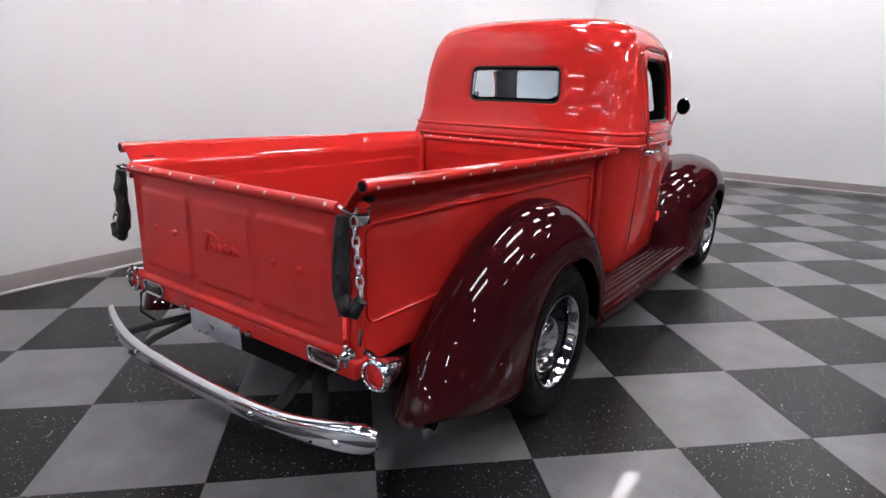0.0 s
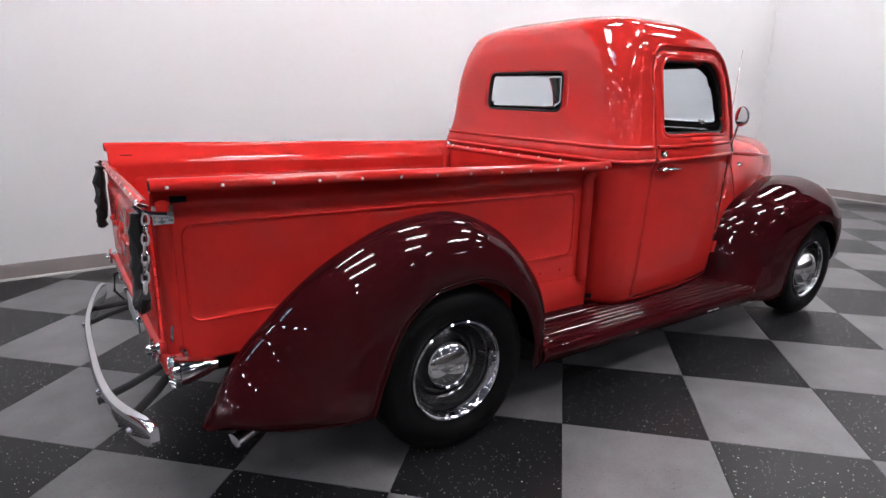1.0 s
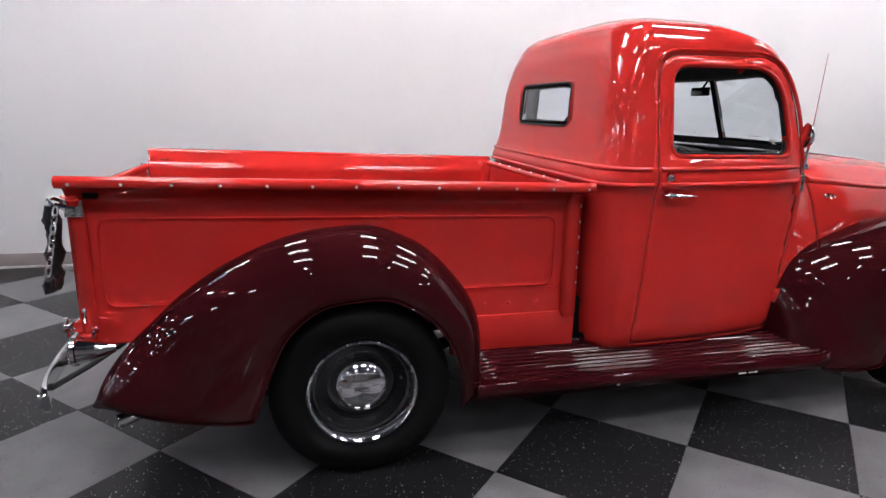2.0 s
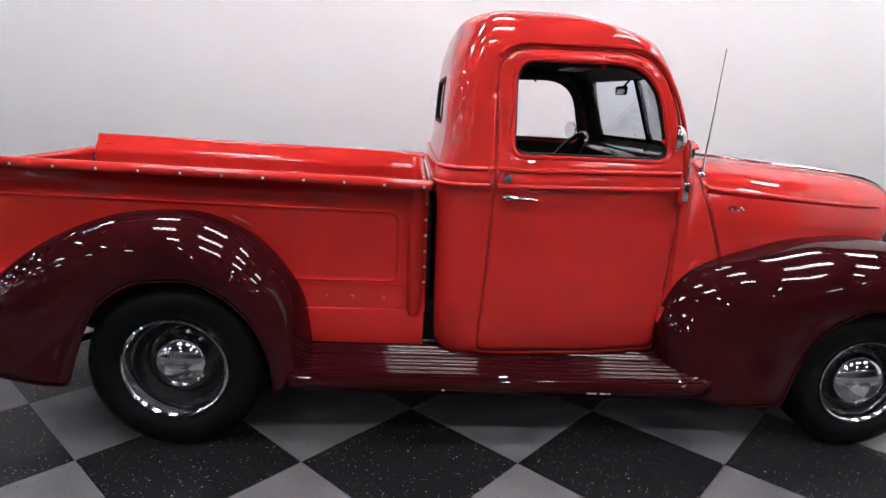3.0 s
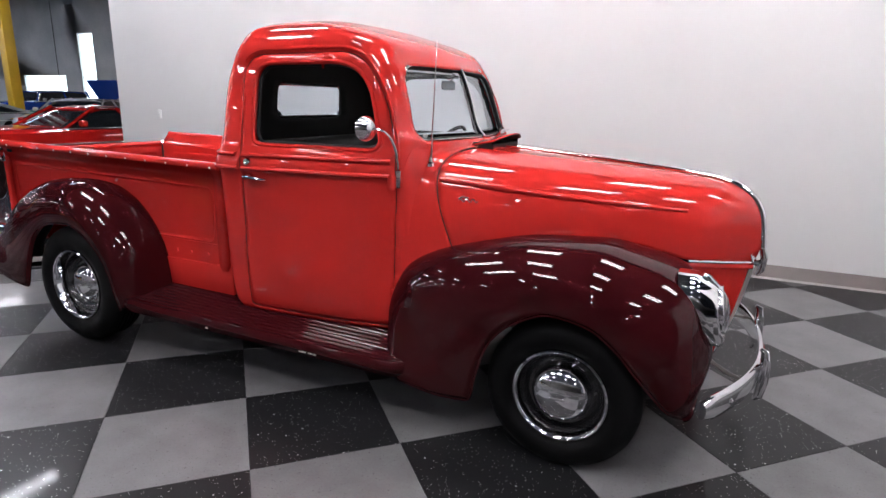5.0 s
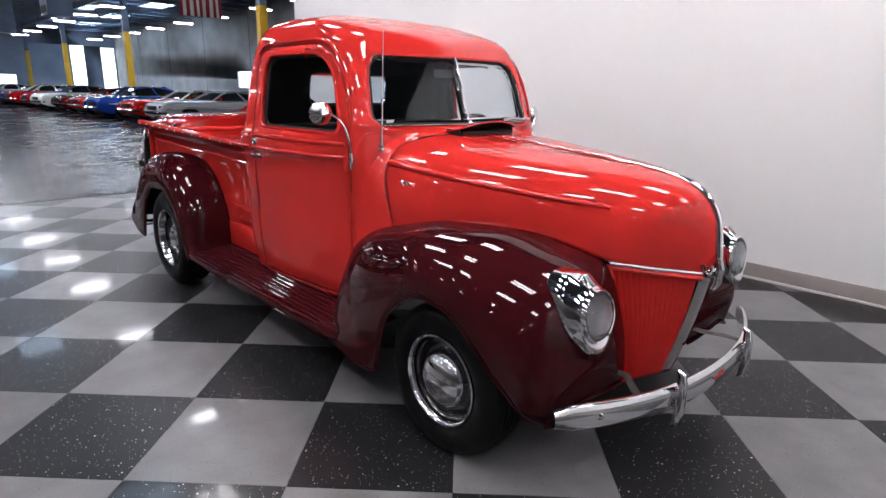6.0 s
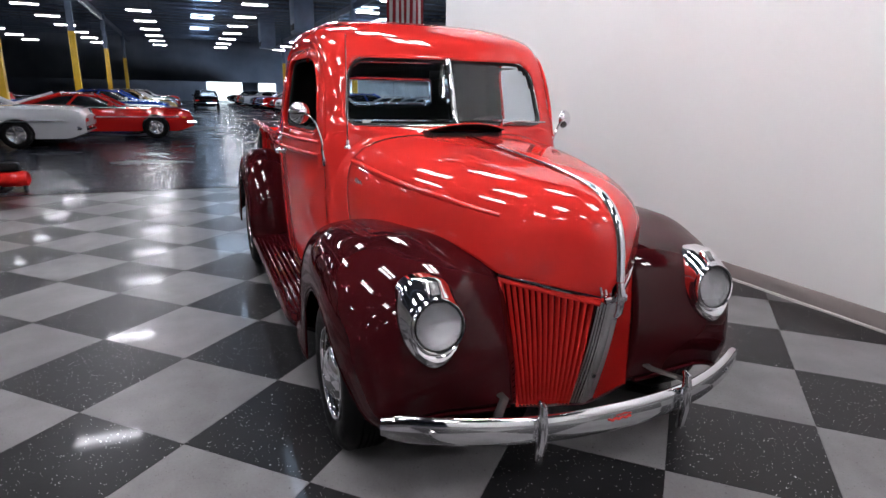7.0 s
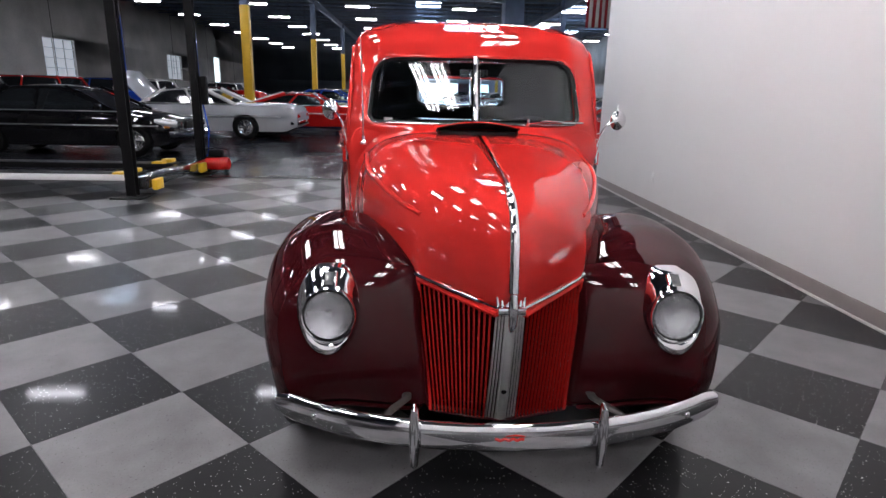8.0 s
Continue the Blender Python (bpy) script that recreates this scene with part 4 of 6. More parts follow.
def hood(u, v):
    a, d = curve3(HOOD_LOW, u), curve3(HOOD_TOP, u)
    back = float(pchip((0, 0.15, 1), (-0.168, -0.045, 0.0), u))
    tall = float(pchip((0, 0.3, 1), (0.88, 0.82, 0.78), u))
    b = a + np.array([back + float(pchip((0, 0.7, 1), (0.0, 0.03, 0.02), u)), -0.012 - 0.018 * (1 - u), (d[2] - a[2]) * tall])
    c = d + np.array([back * 0.6 - 0.01 * u, a[1] * float(pchip((0, 0.2, 0.5, 0.8, 1), (0.90, 0.82, 0.68, 0.5, 0.4), u)), 0.018 * (1 - u)])
    w = (1 - v) ** 3, 3 * v * (1 - v) ** 2, 3 * v * v * (1 - v), v**3
    return Vector(w[0] * a + w[1] * b + w[2] * c + w[3] * d)


def hood_at(u, z):
    """Point of the hood's side at the height z."""
    lo, hi = 0.0, 0.9
    for _ in range(30):
        mid = (lo + hi) / 2
        lo, hi = (mid, hi) if hood(u, mid).z < z else (lo, mid)
    return hood(u, lo)


hood_bm = surface(hood, 80, 40, (2.8, 0, 0.8))
for side in (-1, 1):
    get = (lambda b: b.copy()) if side < 0 else mirrored
    ob = shell(part("hood_side", get(hood_bm), [RED, BLACK_STEEL], truck, "red hood half"), 0.008, 1)
    spear = [hood_at(u, 1.075 - 0.088 * (hood(u, 0.4).x - 2.19)) for u in np.linspace(0.004, 0.735, 44)]
    part("spear_moulding", get(tube(spear, [0.0165 * (1 - 0.5 * t) for t in np.linspace(0, 1, 44)], 10)), RED, ob)
    p = hood_at(0.075, 0.992)
    stroke = [Vector((p.x - 0.040 + 0.085 * k, p.y - 0.005 + 0.012 * k, p.z + 0.008 * math.sin(19 * k))) for k in np.linspace(0, 1, 30)]
    badge = part("side_badge", get(tube(stroke, 0.0036, 8, up=(0, 1, 0))), CHROME, ob, "small chrome script badge")
    part("badge_bar", get(tube([(p.x - 0.044, p.y - 0.005, p.z + 0.008), (p.x - 0.026, p.y - 0.004, p.z + 0.015), (p.x + 0.004, p.y - 0.001, p.z + 0.013)], [0.002, 0.004, 0.002], 8, up=(0, 1, 0))), CHROME, badge)


# cowl: from the doors and the windscreen's foot to the hood's rear edge
COWL = ((0, 2.03, -0.66, 0.55), (0.15, 2.03, -0.66, 0.70), (0.36, 2.03, -0.66, 0.93), (0.49, 2.035, -0.66, 1.055), (0.59, 2.05, -0.645, 1.14),
        (0.67, 2.075, -0.615, 1.20), (0.74, 2.125, -0.525, 1.226), (0.82, 2.145, -0.38, 1.231), (0.91, 2.155, -0.19, 1.232), (1, 2.16, 0, 1.232))


def on_cab(p):
    """The nearest point of the cab's outline at the same height."""
    ring = [Vector(q) for q in cab_ring(float(np.interp(p[2], CAB_A[:, 0], CAB_S)))]
    q = Vector((p[0], p[1], ring[0].z))
    best = None
    for a, b in zip(ring, ring[1:]):
        d = b - a
        k = min(1.0, max(0.0, (q - a).dot(d) / max(d.length_squared, 1e-12)))
        c = a + d * k
        if best is None or (c - q).length < (best - q).length:
            best = c
    return Vector((best.x, best.y, p[2]))


def hood_edge(s):
    if s < 0.15:
        return Vector((2.285, -0.594, 0.748 - 0.16 * (1 - s / 0.15))), Vector((1, 0.19, 0)).normalized()
    v = (s - 0.15) / 0.85
    a = hood(0.0, v)
    return a, (hood(0.02, v) - a).normalized()


cowl_ends = []
for k in range(61):
    c = on_cab(curve3(COWL, k / 60))
    h, th = hood_edge(k / 60)
    cowl_ends.append((c, h, th))


def cowl(s, r):
    c, h, th = cowl_ends[round(s * 60)]
    h = h - th * 0.006
    tc = (h - c).normalized()
    L = (h - c).length * 0.36
    w = (1 - r) ** 3, 3 * r * (1 - r) ** 2, 3 * r * r * (1 - r), r**3
    out = Vector((0, -0.6, 0.4)) * 0.0012 * (1 - r) if s > 0.02 else Vector()
    return w[0] * c + w[1] * (c + tc * L) + w[2] * (h - th * L) + w[3] * h + out


cowl_bm = surface(cowl, 60, 14, (2.0, 0, 0.7))
groove = [h - th * 0.003 + Vector((0, 0.0012, -0.0008)) for c, h, th in cowl_ends[8:]]
for side in (-1, 1):
    get = (lambda b: b.copy()) if side < 0 else mirrored
    ob = shell(part("cowl_panel", get(cowl_bm), [RED, BLACK_STEEL], truck, "red cowl panel behind the hood"), 0.004, 1)
    # dark tube drawn for the shade in the seam
    part("cowl_seam_line", get(tube(groove, 0.0024, 6, up=(1, 0, 0))), TRIM_BLACK, ob, "dark line for the shade in the hood seam")
path = [curve3(HOOD_TOP, u) + np.array((0.002, 0, 0.004)) for u in np.linspace(0, 1, 40)]
part("hood_strip", tube(path, [0.007 + 0.009 * smooth_step(0.62, 0.8, t) for t in np.linspace(0, 1, 40)], 10, up=(0, 1, 0)), CHROME, truck, "chrome strip down the hood's middle")

# grille
def grille_bar(t, out=0.0):
    """One upright bar: t from the fender to the middle."""
    y_top, y_low = -0.29 + 0.245 * t, -0.24 + 0.195 * t
    z_top, z_low = 0.768 - 0.035 * t, 0.285
    x_top, x_low = 3.225 + 0.25 * t, 3.305 + 0.055 * t
    return [Vector((x_low + (x_top - x_low) * s + (0.006 + 0.006 * t) * math.sin(math.pi * s) + out, y_low + (y_top - y_low) * s, z_low + (z_top - z_low) * s)) for s in np.linspace(0, 1, 12)]


half = [grille_bar(t, -0.040) for t in np.linspace(-0.04, 1.2, 10)]
for side in (-1, 1):
    rows = [[Vector((p.x, p.y * -side, p.z)) for p in row] for row in half]
    # maroon instead of red puts the shade between the bars into the colour
    shell(part("grille_backing", orient(from_grid(rows), (3.0, 0, 0.5)), MAROON, truck, "grille backing, maroon for the shade between bars"), 0.004)
part("grille_base", tube([(3.305, -0.245, 0.285), (3.345, -0.12, 0.283), (3.375, 0, 0.282), (3.345, 0.12, 0.283), (3.305, 0.245, 0.285)], 0.006, 10), MAROON, truck)


BARS = 15
for side in (-1, 1):
    get = (lambda b: b) if side < 0 else mirrored
    for k in range(BARS):
        part("grille_bar", get(tube(grille_bar(k / BARS, -0.006), 0.0038, 8, squash=4.2, up=(1, 0, 0))), RED, truck)
    edge = [Vector((3.225, -0.302, 0.775)), Vector((3.36, -0.168, 0.755)), Vector((3.49, -0.02, 0.736))]
    part("grille_top_moulding", get(tube(edge, 0.008, 8)), CHROME, truck, "chrome moulding under the hood's edge")
for side in (-1, 1):
    get = (lambda b: b) if side < 0 else mirrored
    frame_path = grille_bar(-0.02, 0.002)
    part("grille_surround", get(tube(frame_path, 0.007, 8, up=(1, 0, 0))), RED, truck)
    part("grille_surround", get(tube([Vector((3.228, -0.292, 0.757)), Vector((3.355, -0.166, 0.737)), Vector((3.478, -0.045, 0.720))], 0.011, 8)), RED, truck)
centre = empty("grille_centre")
centre.parent = truck
plate_rows = [[Vector((3.366 + 0.115 * s + 0.012 * math.sin(math.pi * s) - 0.010, y * (1 - 0.16 * s), 0.285 + 0.435 * s)) for s in np.linspace(0, 1, 14)] for y in (-0.056, 0.0, 0.056)]
shell(part("backing_plate", orient(from_grid(plate_rows), (3.0, 0, 0.5)), BLACK_STEEL, centre), 0.004)
for k in range(-4, 5):
    path = [Vector((3.372 + 0.115 * s + 0.012 * math.sin(math.pi * s) - 0.004 * abs(k), (k * 0.0105 + 0.007 * (k > 0) - 0.007 * (k < 0)) * (1 - 0.12 * s), 0.285 + 0.435 * s)) for s in np.linspace(0, 1, 14)]
    if k:
        part("chrome_rib", tube(path, 0.0037, 8, up=(0, 1, 0)), SATIN, centre)
    else:
        strip = part("centre_strip", tube(path, 0.0055, 10, squash=2.6, up=(0, 1, 0)), SATIN, centre)
        hole = path[4] + Vector((0.005, 0, 0))
        # solid black disc gives the dark inside of the hole
        part("crank_hole_disc", lathe([(0, 0.004), (0.007, 0.004), (0.010, 0.0), (0.010, -0.004)], Matrix.Translation(hole) @ Matrix.Rotation(math.pi / 2, 4, "Y"), 12), BLACK_STEEL, strip, "black disc for the shade in the crank hole")
ornament = part("nose_ornament", block((3.478, -0.045, 0.725), (3.508, 0.045, 0.752), 0.006), CHROME, truck, "chrome winged nose ornament")
for k in range(-3, 4):
    if k:
        part("feather", tube([(3.497 - 0.004 * abs(k), k * 0.013, 0.735), (3.487 - 0.006 * abs(k), k * 0.0145, 0.785 - 0.003 * abs(k))], [0.006, 0.004], 8), CHROME, ornament)
part("hood_latch", tube([(3.515, 0, 0.80), (3.525, 0, 0.76), (3.52, 0, 0.70), (3.505, 0, 0.675)], [0.012, 0.016, 0.014, 0.008], 10, up=(0, 1, 0)), CHROME, ornament)


# headlamps
def egg(a):
    """Outline of the bezel: broad shoulders above, a blunt point below."""
    c, s = math.cos(a), math.sin(a)
    wide = abs(c) ** (0.62 if s > 0 else 1.0) * (1 if c > 0 else -1)
    return 0.107 * wide * (1 - 0.10 * max(0, -s) ** 1.3), (0.132 if s > 0 else 0.138) * s


for side in (-1, 1):
    y0, z0, tilt = side * 0.590, 0.674, 0.16
    lamp = empty("headlamp")
    lamp.parent = truck
    rows = []
    for dx, g, t in ((-0.07, 1.03, 0), (-0.03, 1.02, 0), (-0.006, 1.015, 0), (0.002, 0.985, 0.02), (0.011, 0.95, 0.16), (0.017, 0.93, 0.45), (0.014, 0.92, 0.75), (0.004, 0.90, 0.94), (0.0, 0.9, 1.0)):
        row = []
        for j in range(56):
            a = 2 * math.pi * j / 56
            ey, ez = egg(a)
            outline = Vector((3.334 + dx - 0.39 * ez - 1.1 * ey * ey, y0 + side * (0.008 + ey * g), z0 + ez * g))
            cy, cz = 0.091 * math.cos(a), 0.091 * math.sin(a)
            ring = Vector((3.366 + dx * 0.4 - tilt * cz, y0 + side * cy, z0 + cz))
            row.append(outline.lerp(ring, t))
        rows.append(row)
    part("bezel", orient(from_grid(rows, closed_v=True), (3.2, y0, z0)), CHROME, lamp, "chrome teardrop bezel")
    place = Matrix.Translation((3.366, y0, z0)) @ Matrix.Rotation(math.pi / 2 - math.atan(tilt), 4, "Y")
    part("ring", lathe([(0.082, 0.004), (0.084, 0.013), (0.088, 0.016), (0.092, 0.012), (0.094, 0.0), (0.093, -0.012)], place, 48), CHROME, lamp)
    part("reflector", lathe([(0.0, -0.006), (0.012, -0.005), (0.016, -0.011), (0.04, -0.009), (0.066, -0.004), (0.085, 0.003)], place, 40), REFLECTOR, lamp)
    part("gasket", tube([place @ Vector((0.0825 * math.cos(k), 0.0825 * math.sin(k), 0.011)) for k in np.linspace(0, 2 * math.pi, 40, endpoint=False)], 0.0035, 6, closed=True, up=(1, 0, 0)), TRIM_BLACK, lamp, "thin dark lens gasket")
    lens = part("lens", lathe([(0.0, 0.036), (0.034, 0.032), (0.063, 0.022), (0.083, 0.006), (0.083, 0.002), (0.063, 0.018), (0.034, 0.028), (0.0, 0.032)], place, 40), CLEAR, lamp, "fluted clear glass lens")
    lens.visible_shadow = False
    tip = Matrix.Translation((3.320, y0, 0.783)) @ Matrix.Rotation(radians(43), 4, "Y")
    box = part("parking_lamp", block((-0.030, -0.027, -0.03), (0.048, 0.027, 0.012), 0.009, 3, m=tip), CHROME, lamp, "chrome parking lamp on top")
    part("window", block((-0.022, -0.016, 0.008), (0.028, 0.016, 0.0125), 0.002, m=tip), LAMP_WINDOW, box, "small dark lens")


# bumpers
def bumper(points, height, thick):
    """A curved bar with rounded face; rows of y, x, z."""
    rows = []
    for x, y, z, h, nx, ny in points:
        row = []
        for k in range(18):
            a = 2 * math.pi * k / 18
            c, s = math.cos(a), math.sin(a)
            out = thick * (abs(c) ** 0.8) * (1 if c > 0 else -0.25)
            row.append(Vector((x + nx * out, y + ny * out, z + h * (abs(s) ** 0.8) * (1 if s > 0 else -1))))
        rows.append(row)
    bm = from_grid(rows, closed_v=True)
    bm.verts.ensure_lookup_table()
    bm.faces.new([bm.verts[k] for k in range(18)])
    bm.faces.new([bm.verts[(len(rows) - 1) * 18 + k] for k in range(18)][::-1])
    bmesh.ops.recalc_face_normals(bm, faces=bm.faces[:])
    return bm


front_rows = []
for t in np.linspace(-1, 1, 61):
    y = 0.775 * t
    x = 3.555 - 0.21 * abs(t) ** 2.3
    ang = math.atan2(0.483 * abs(t) ** 1.3, 0.775) * (1 if t > 0 else -1)
    h = 0.050 * (1 - 0.35 * smooth_step(0.9, 1.0, abs(t)) ** 2)
    front_rows.append((x, y, 0.330 + 0.012 * t * t, h, math.cos(ang), math.sin(ang)))
front_bumper = part("front_bumper", bumper(front_rows, 0.046, 0.022), CHROME, truck, "chrome front bumper")
for side in (-1, 1):
    y = side * 0.303
    x = 3.555 - 0.21 * (0.303 / 0.775) ** 2.3
    guard = part("bumper_guard", tube([(x + 0.012, y, 0.44), (x + 0.03, y, 0.43), (x + 0.036, y, 0.38), (x + 0.036, y, 0.30), (x + 0.028, y, 0.235), (x + 0.012, y, 0.215)], [0.008, 0.016, 0.021, 0.022, 0.017, 0.007], 14, squash=0.8, up=(0, 1, 0)), CHROME, front_bumper)
    arm = [(3.50, side * 0.42, 0.335), (3.44, side * 0.40, 0.345), (3.36, side * 0.33, 0.36), (3.15, side * 0.33, 0.36)]
    part("bumper_bracket", tube(arm, 0.007, 8, squash=2.4, up=(0, 1, 0)), IRON, front_bumper, "bare steel bumper arm")
    part("bumper_bolt", lathe([(0, 0.008), (0.008, 0.007), (0.013, 0.0), (0.013, -0.004)], Matrix.Translation((3.555 - 0.21 * 0.82 ** 2.3 + 0.022, side * 0.635, 0.34)) @ Matrix.Rotation(math.pi / 2 - 0.0, 4, "Y"), 12), CHROME, front_bumper)
script = part("bumper_badge", tube([(3.5775, 0.046 - 0.092 * k, 0.334 + 0.0025 * math.sin(21 * k)) for k in np.linspace(0, 1, 44)], 0.0045, 8, up=(1, 0, 0)), RED_LENS, front_bumper, "small red script badge")
part("badge_bar", tube([(3.5775, 0.050, 0.345), (3.5775, 0.02, 0.349), (3.5775, -0.012, 0.346)], [0.0015, 0.003, 0.0015], 8, up=(1, 0, 0)), RED_LENS, script)

rear_rows = []
for t in np.linspace(-1, 1, 61):
    y = 0.805 * t
    x = -1.165 + 0.11 * abs(t) ** 3.0
    ang = math.atan2(0.33 * abs(t) ** 2.0, 0.805) * (1 if t > 0 else -1)
    h = 0.037 + 0.014 * smooth_step(0.55, 0.9, abs(t)) - 0.022 * smooth_step(0.93, 1.0, abs(t)) ** 2
    rear_rows.append((x, y, 0.348 + 0.027 * abs(t) ** 4, h, -math.cos(ang), math.sin(ang)))
rear_bumper = part("rear_bumper", bumper(rear_rows, 0.04, 0.024), CHROME, truck, "chrome rear bumper with upswept ends")
for side in (-1, 1):
    for y in (0.36, 0.69):
        x = -1.165 + 0.11 * (y / 0.805) ** 3 - 0.024
        part("bumper_bolt", lathe([(0, 0.009), (0.008, 0.008), (0.014, 0.0), (0.014, -0.004)], Matrix.Translation((x, side * y, 0.35)) @ Matrix.Rotation(-math.pi / 2, 4, "Y"), 12), CHROME, rear_bumper)
    part("bumper_bracket", tube([(-1.185, side * 0.40, 0.335), (-1.08, side * 0.40, 0.37), (-0.92, side * 0.36, 0.42), (-0.6, side * 0.36, 0.42)], 0.008, 8, squash=3.5, up=(0, 1, 0)), BLACK_STEEL, rear_bumper, "black steel bracket")
    part("bumper_bracket", tube([(-1.13, side * 0.62, 0.335), (-1.02, side * 0.52, 0.375), (-0.92, side * 0.40, 0.415)], 0.008, 8, squash=3.5, up=(0, 1, 0)), BLACK_STEEL, rear_bumper)


# wheels
def wheel(x, y, r, width, side, rim_r, cap_r, deep, lip):
    """Tyre, black rim, chrome trim ring and domed cap; deep: how far the disc sits behind the ring."""
    hub = empty("wheel", (x, y, r))
    hub.parent = truck
    turn = Matrix.Rotation(-side * math.pi / 2, 4, "X")
    w = width / 2
    prof = [(rim_r - 0.004, w * 0.72), (rim_r + 0.012, w * 0.90), (rim_r + (r - rim_r) * 0.42, w * 1.02), (rim_r + (r - rim_r) * 0.72, w * 0.97), (r - 0.022, w * 0.86), (r - 0.008, w * 0.76), (r - 0.001, w * 0.62)]
    for k in (0.40, 0.14):
        prof += [(r, w * (k + 0.13)), (r, w * k), (r - 0.008, w * (k - 0.02)), (r - 0.008, w * (k - 0.06)), (r, w * (k - 0.08))]
    prof += [(a, -h) for a, h in prof[::-1]]
    part("tyre", lathe(prof, turn, 72), RUBBER, hub, "black rubber tyre")
    base = w * 0.95 - deep
    part("rim", lathe([(rim_r - 0.002, w * 0.7), (rim_r - 0.010, w * 0.5), (rim_r - lip - 0.006, w * 0.95 - deep * 0.55), (rim_r - lip - 0.02, base + 0.012), (cap_r + 0.03, base), (cap_r + 0.012, base + 0.008), (cap_r - 0.01, base), (0.03, base)], turn, 56), BLACK_PAINT, hub, "black steel rim")
    part("trim_ring", lathe([(rim_r + 0.005, w * 0.84), (rim_r + 0.003, w * 0.93), (rim_r - 0.003, w * 0.96), (rim_r - 0.009, w * 0.92), (rim_r - 0.012, w * 0.84), (rim_r - lip * 0.8, w * 0.95 - deep * 0.26), (rim_r - lip, w * 0.95 - deep * 0.40)], turn, 72), CHROME, hub, "chrome trim ring")
    cap = part("hubcap", lathe([(cap_r * 0.97 * math.sin(a), base + 0.016 + 0.068 * math.cos(a)) for a in np.linspace(0, math.pi / 2, 14)] + [(cap_r * 0.99, base + 0.012), (cap_r, base - 0.004)], turn, 56), CHROME, hub, "domed chrome hubcap")
    part("hubcap_badge", block((-0.030, -0.005, base + 0.076), (0.030, 0.005, base + 0.0855), 0.002, m=turn), DULL_CHROME, cap)
    part("valve", tube([turn @ Vector((rim_r - 0.05, 0.02, w * 0.3)), turn @ Vector((rim_r - 0.055, 0.03, w * 0.75))], 0.004, 6), BLACK_STEEL, hub)
    return hub


for side in (-1, 1):
    wheel(0.0, side * 0.778, 0.341, 0.225, side, 0.203, 0.116, 0.105, 0.022)
    wheel(2.845, side * 0.748, 0.308, 0.195, side, 0.184, 0.120, 0.058, 0.012)
part("rear_axle", tube([(0, -0.66, 0.341), (0, -0.12, 0.341), (0, 0.12, 0.341), (0, 0.66, 0.341)], [0.04, 0.05, 0.05, 0.04], 12, up=(0, 0, 1)), BLACK_STEEL, truck)
part("front_axle", tube([(2.845, -0.64, 0.31), (2.845, -0.4, 0.25), (2.845, 0.4, 0.25), (2.845, 0.64, 0.31)], 0.03, 10), BLACK_STEEL, truck)
for side in (-1, 1):
    part("frame_rail", block((-0.9, side * 0.36 - 0.03, 0.37), (3.3, side * 0.36 + 0.03, 0.47), 0.006), BLACK_STEEL, truck)
# dark bulk added under the bed to shade the floor
part("fuel_tank", block((-0.86, -0.30, 0.285), (-0.28, 0.30, 0.49), 0.05, 3), BLACK_STEEL, truck, "black fuel tank, added to shade the floor")
part("differential", lathe([(0, -0.12), (0.07, -0.10), (0.13, -0.03), (0.13, 0.03), (0.07, 0.10), (0.04, 0.2), (0, 0.2)], Matrix.Translation((0, 0, 0.30)) @ Matrix.Rotation(math.pi / 2, 4, "Y"), 20), BLACK_STEEL, truck)
for side in (-1, 1):
    part("leaf_spring", tube([(-0.62, side * 0.47, 0.40), (-0.3, side * 0.47, 0.31), (0, side * 0.47, 0.285), (0.3, side * 0.47, 0.31), (0.62, side * 0.47, 0.40)], 0.028, 8), BLACK_STEEL, truck)
# dark sheet added for the shade in the gap behind the bed
part("gap_shade", block((0.970, -0.590, 0.50), (0.990, 0.590, 0.985), 0.004), TRIM_BLACK, truck, "added dark sheet for the shade between bed and cab")
# added dark block, so no light shows through below the gap
part("gap_block", block((0.90, -0.585, 0.36), (1.06, 0.585, 0.56), 0.01), BLACK_STEEL, truck)
part("cab_floor", block((1.02, -0.62, 0.37), (2.1, 0.62, 0.40), 0.006), BLACK_STEEL, truck)
part("underbody", block((2.1, -0.50, 0.42), (3.12, 0.50, 0.60), 0.03), BLACK_STEEL, truck)
part("inner_panel", block((2.14, -0.54, 0.40), (2.20, 0.54, 1.10), 0.02), BLACK_STEEL, truck)
part("exhaust", tube([(0.2, -0.50, 0.36), (-0.4, -0.60, 0.36), (-0.62, -0.74, 0.34), (-0.84, -0.83, 0.295)], 0.025, 14), DULL_CHROME, truck, "bright exhaust tailpipe")

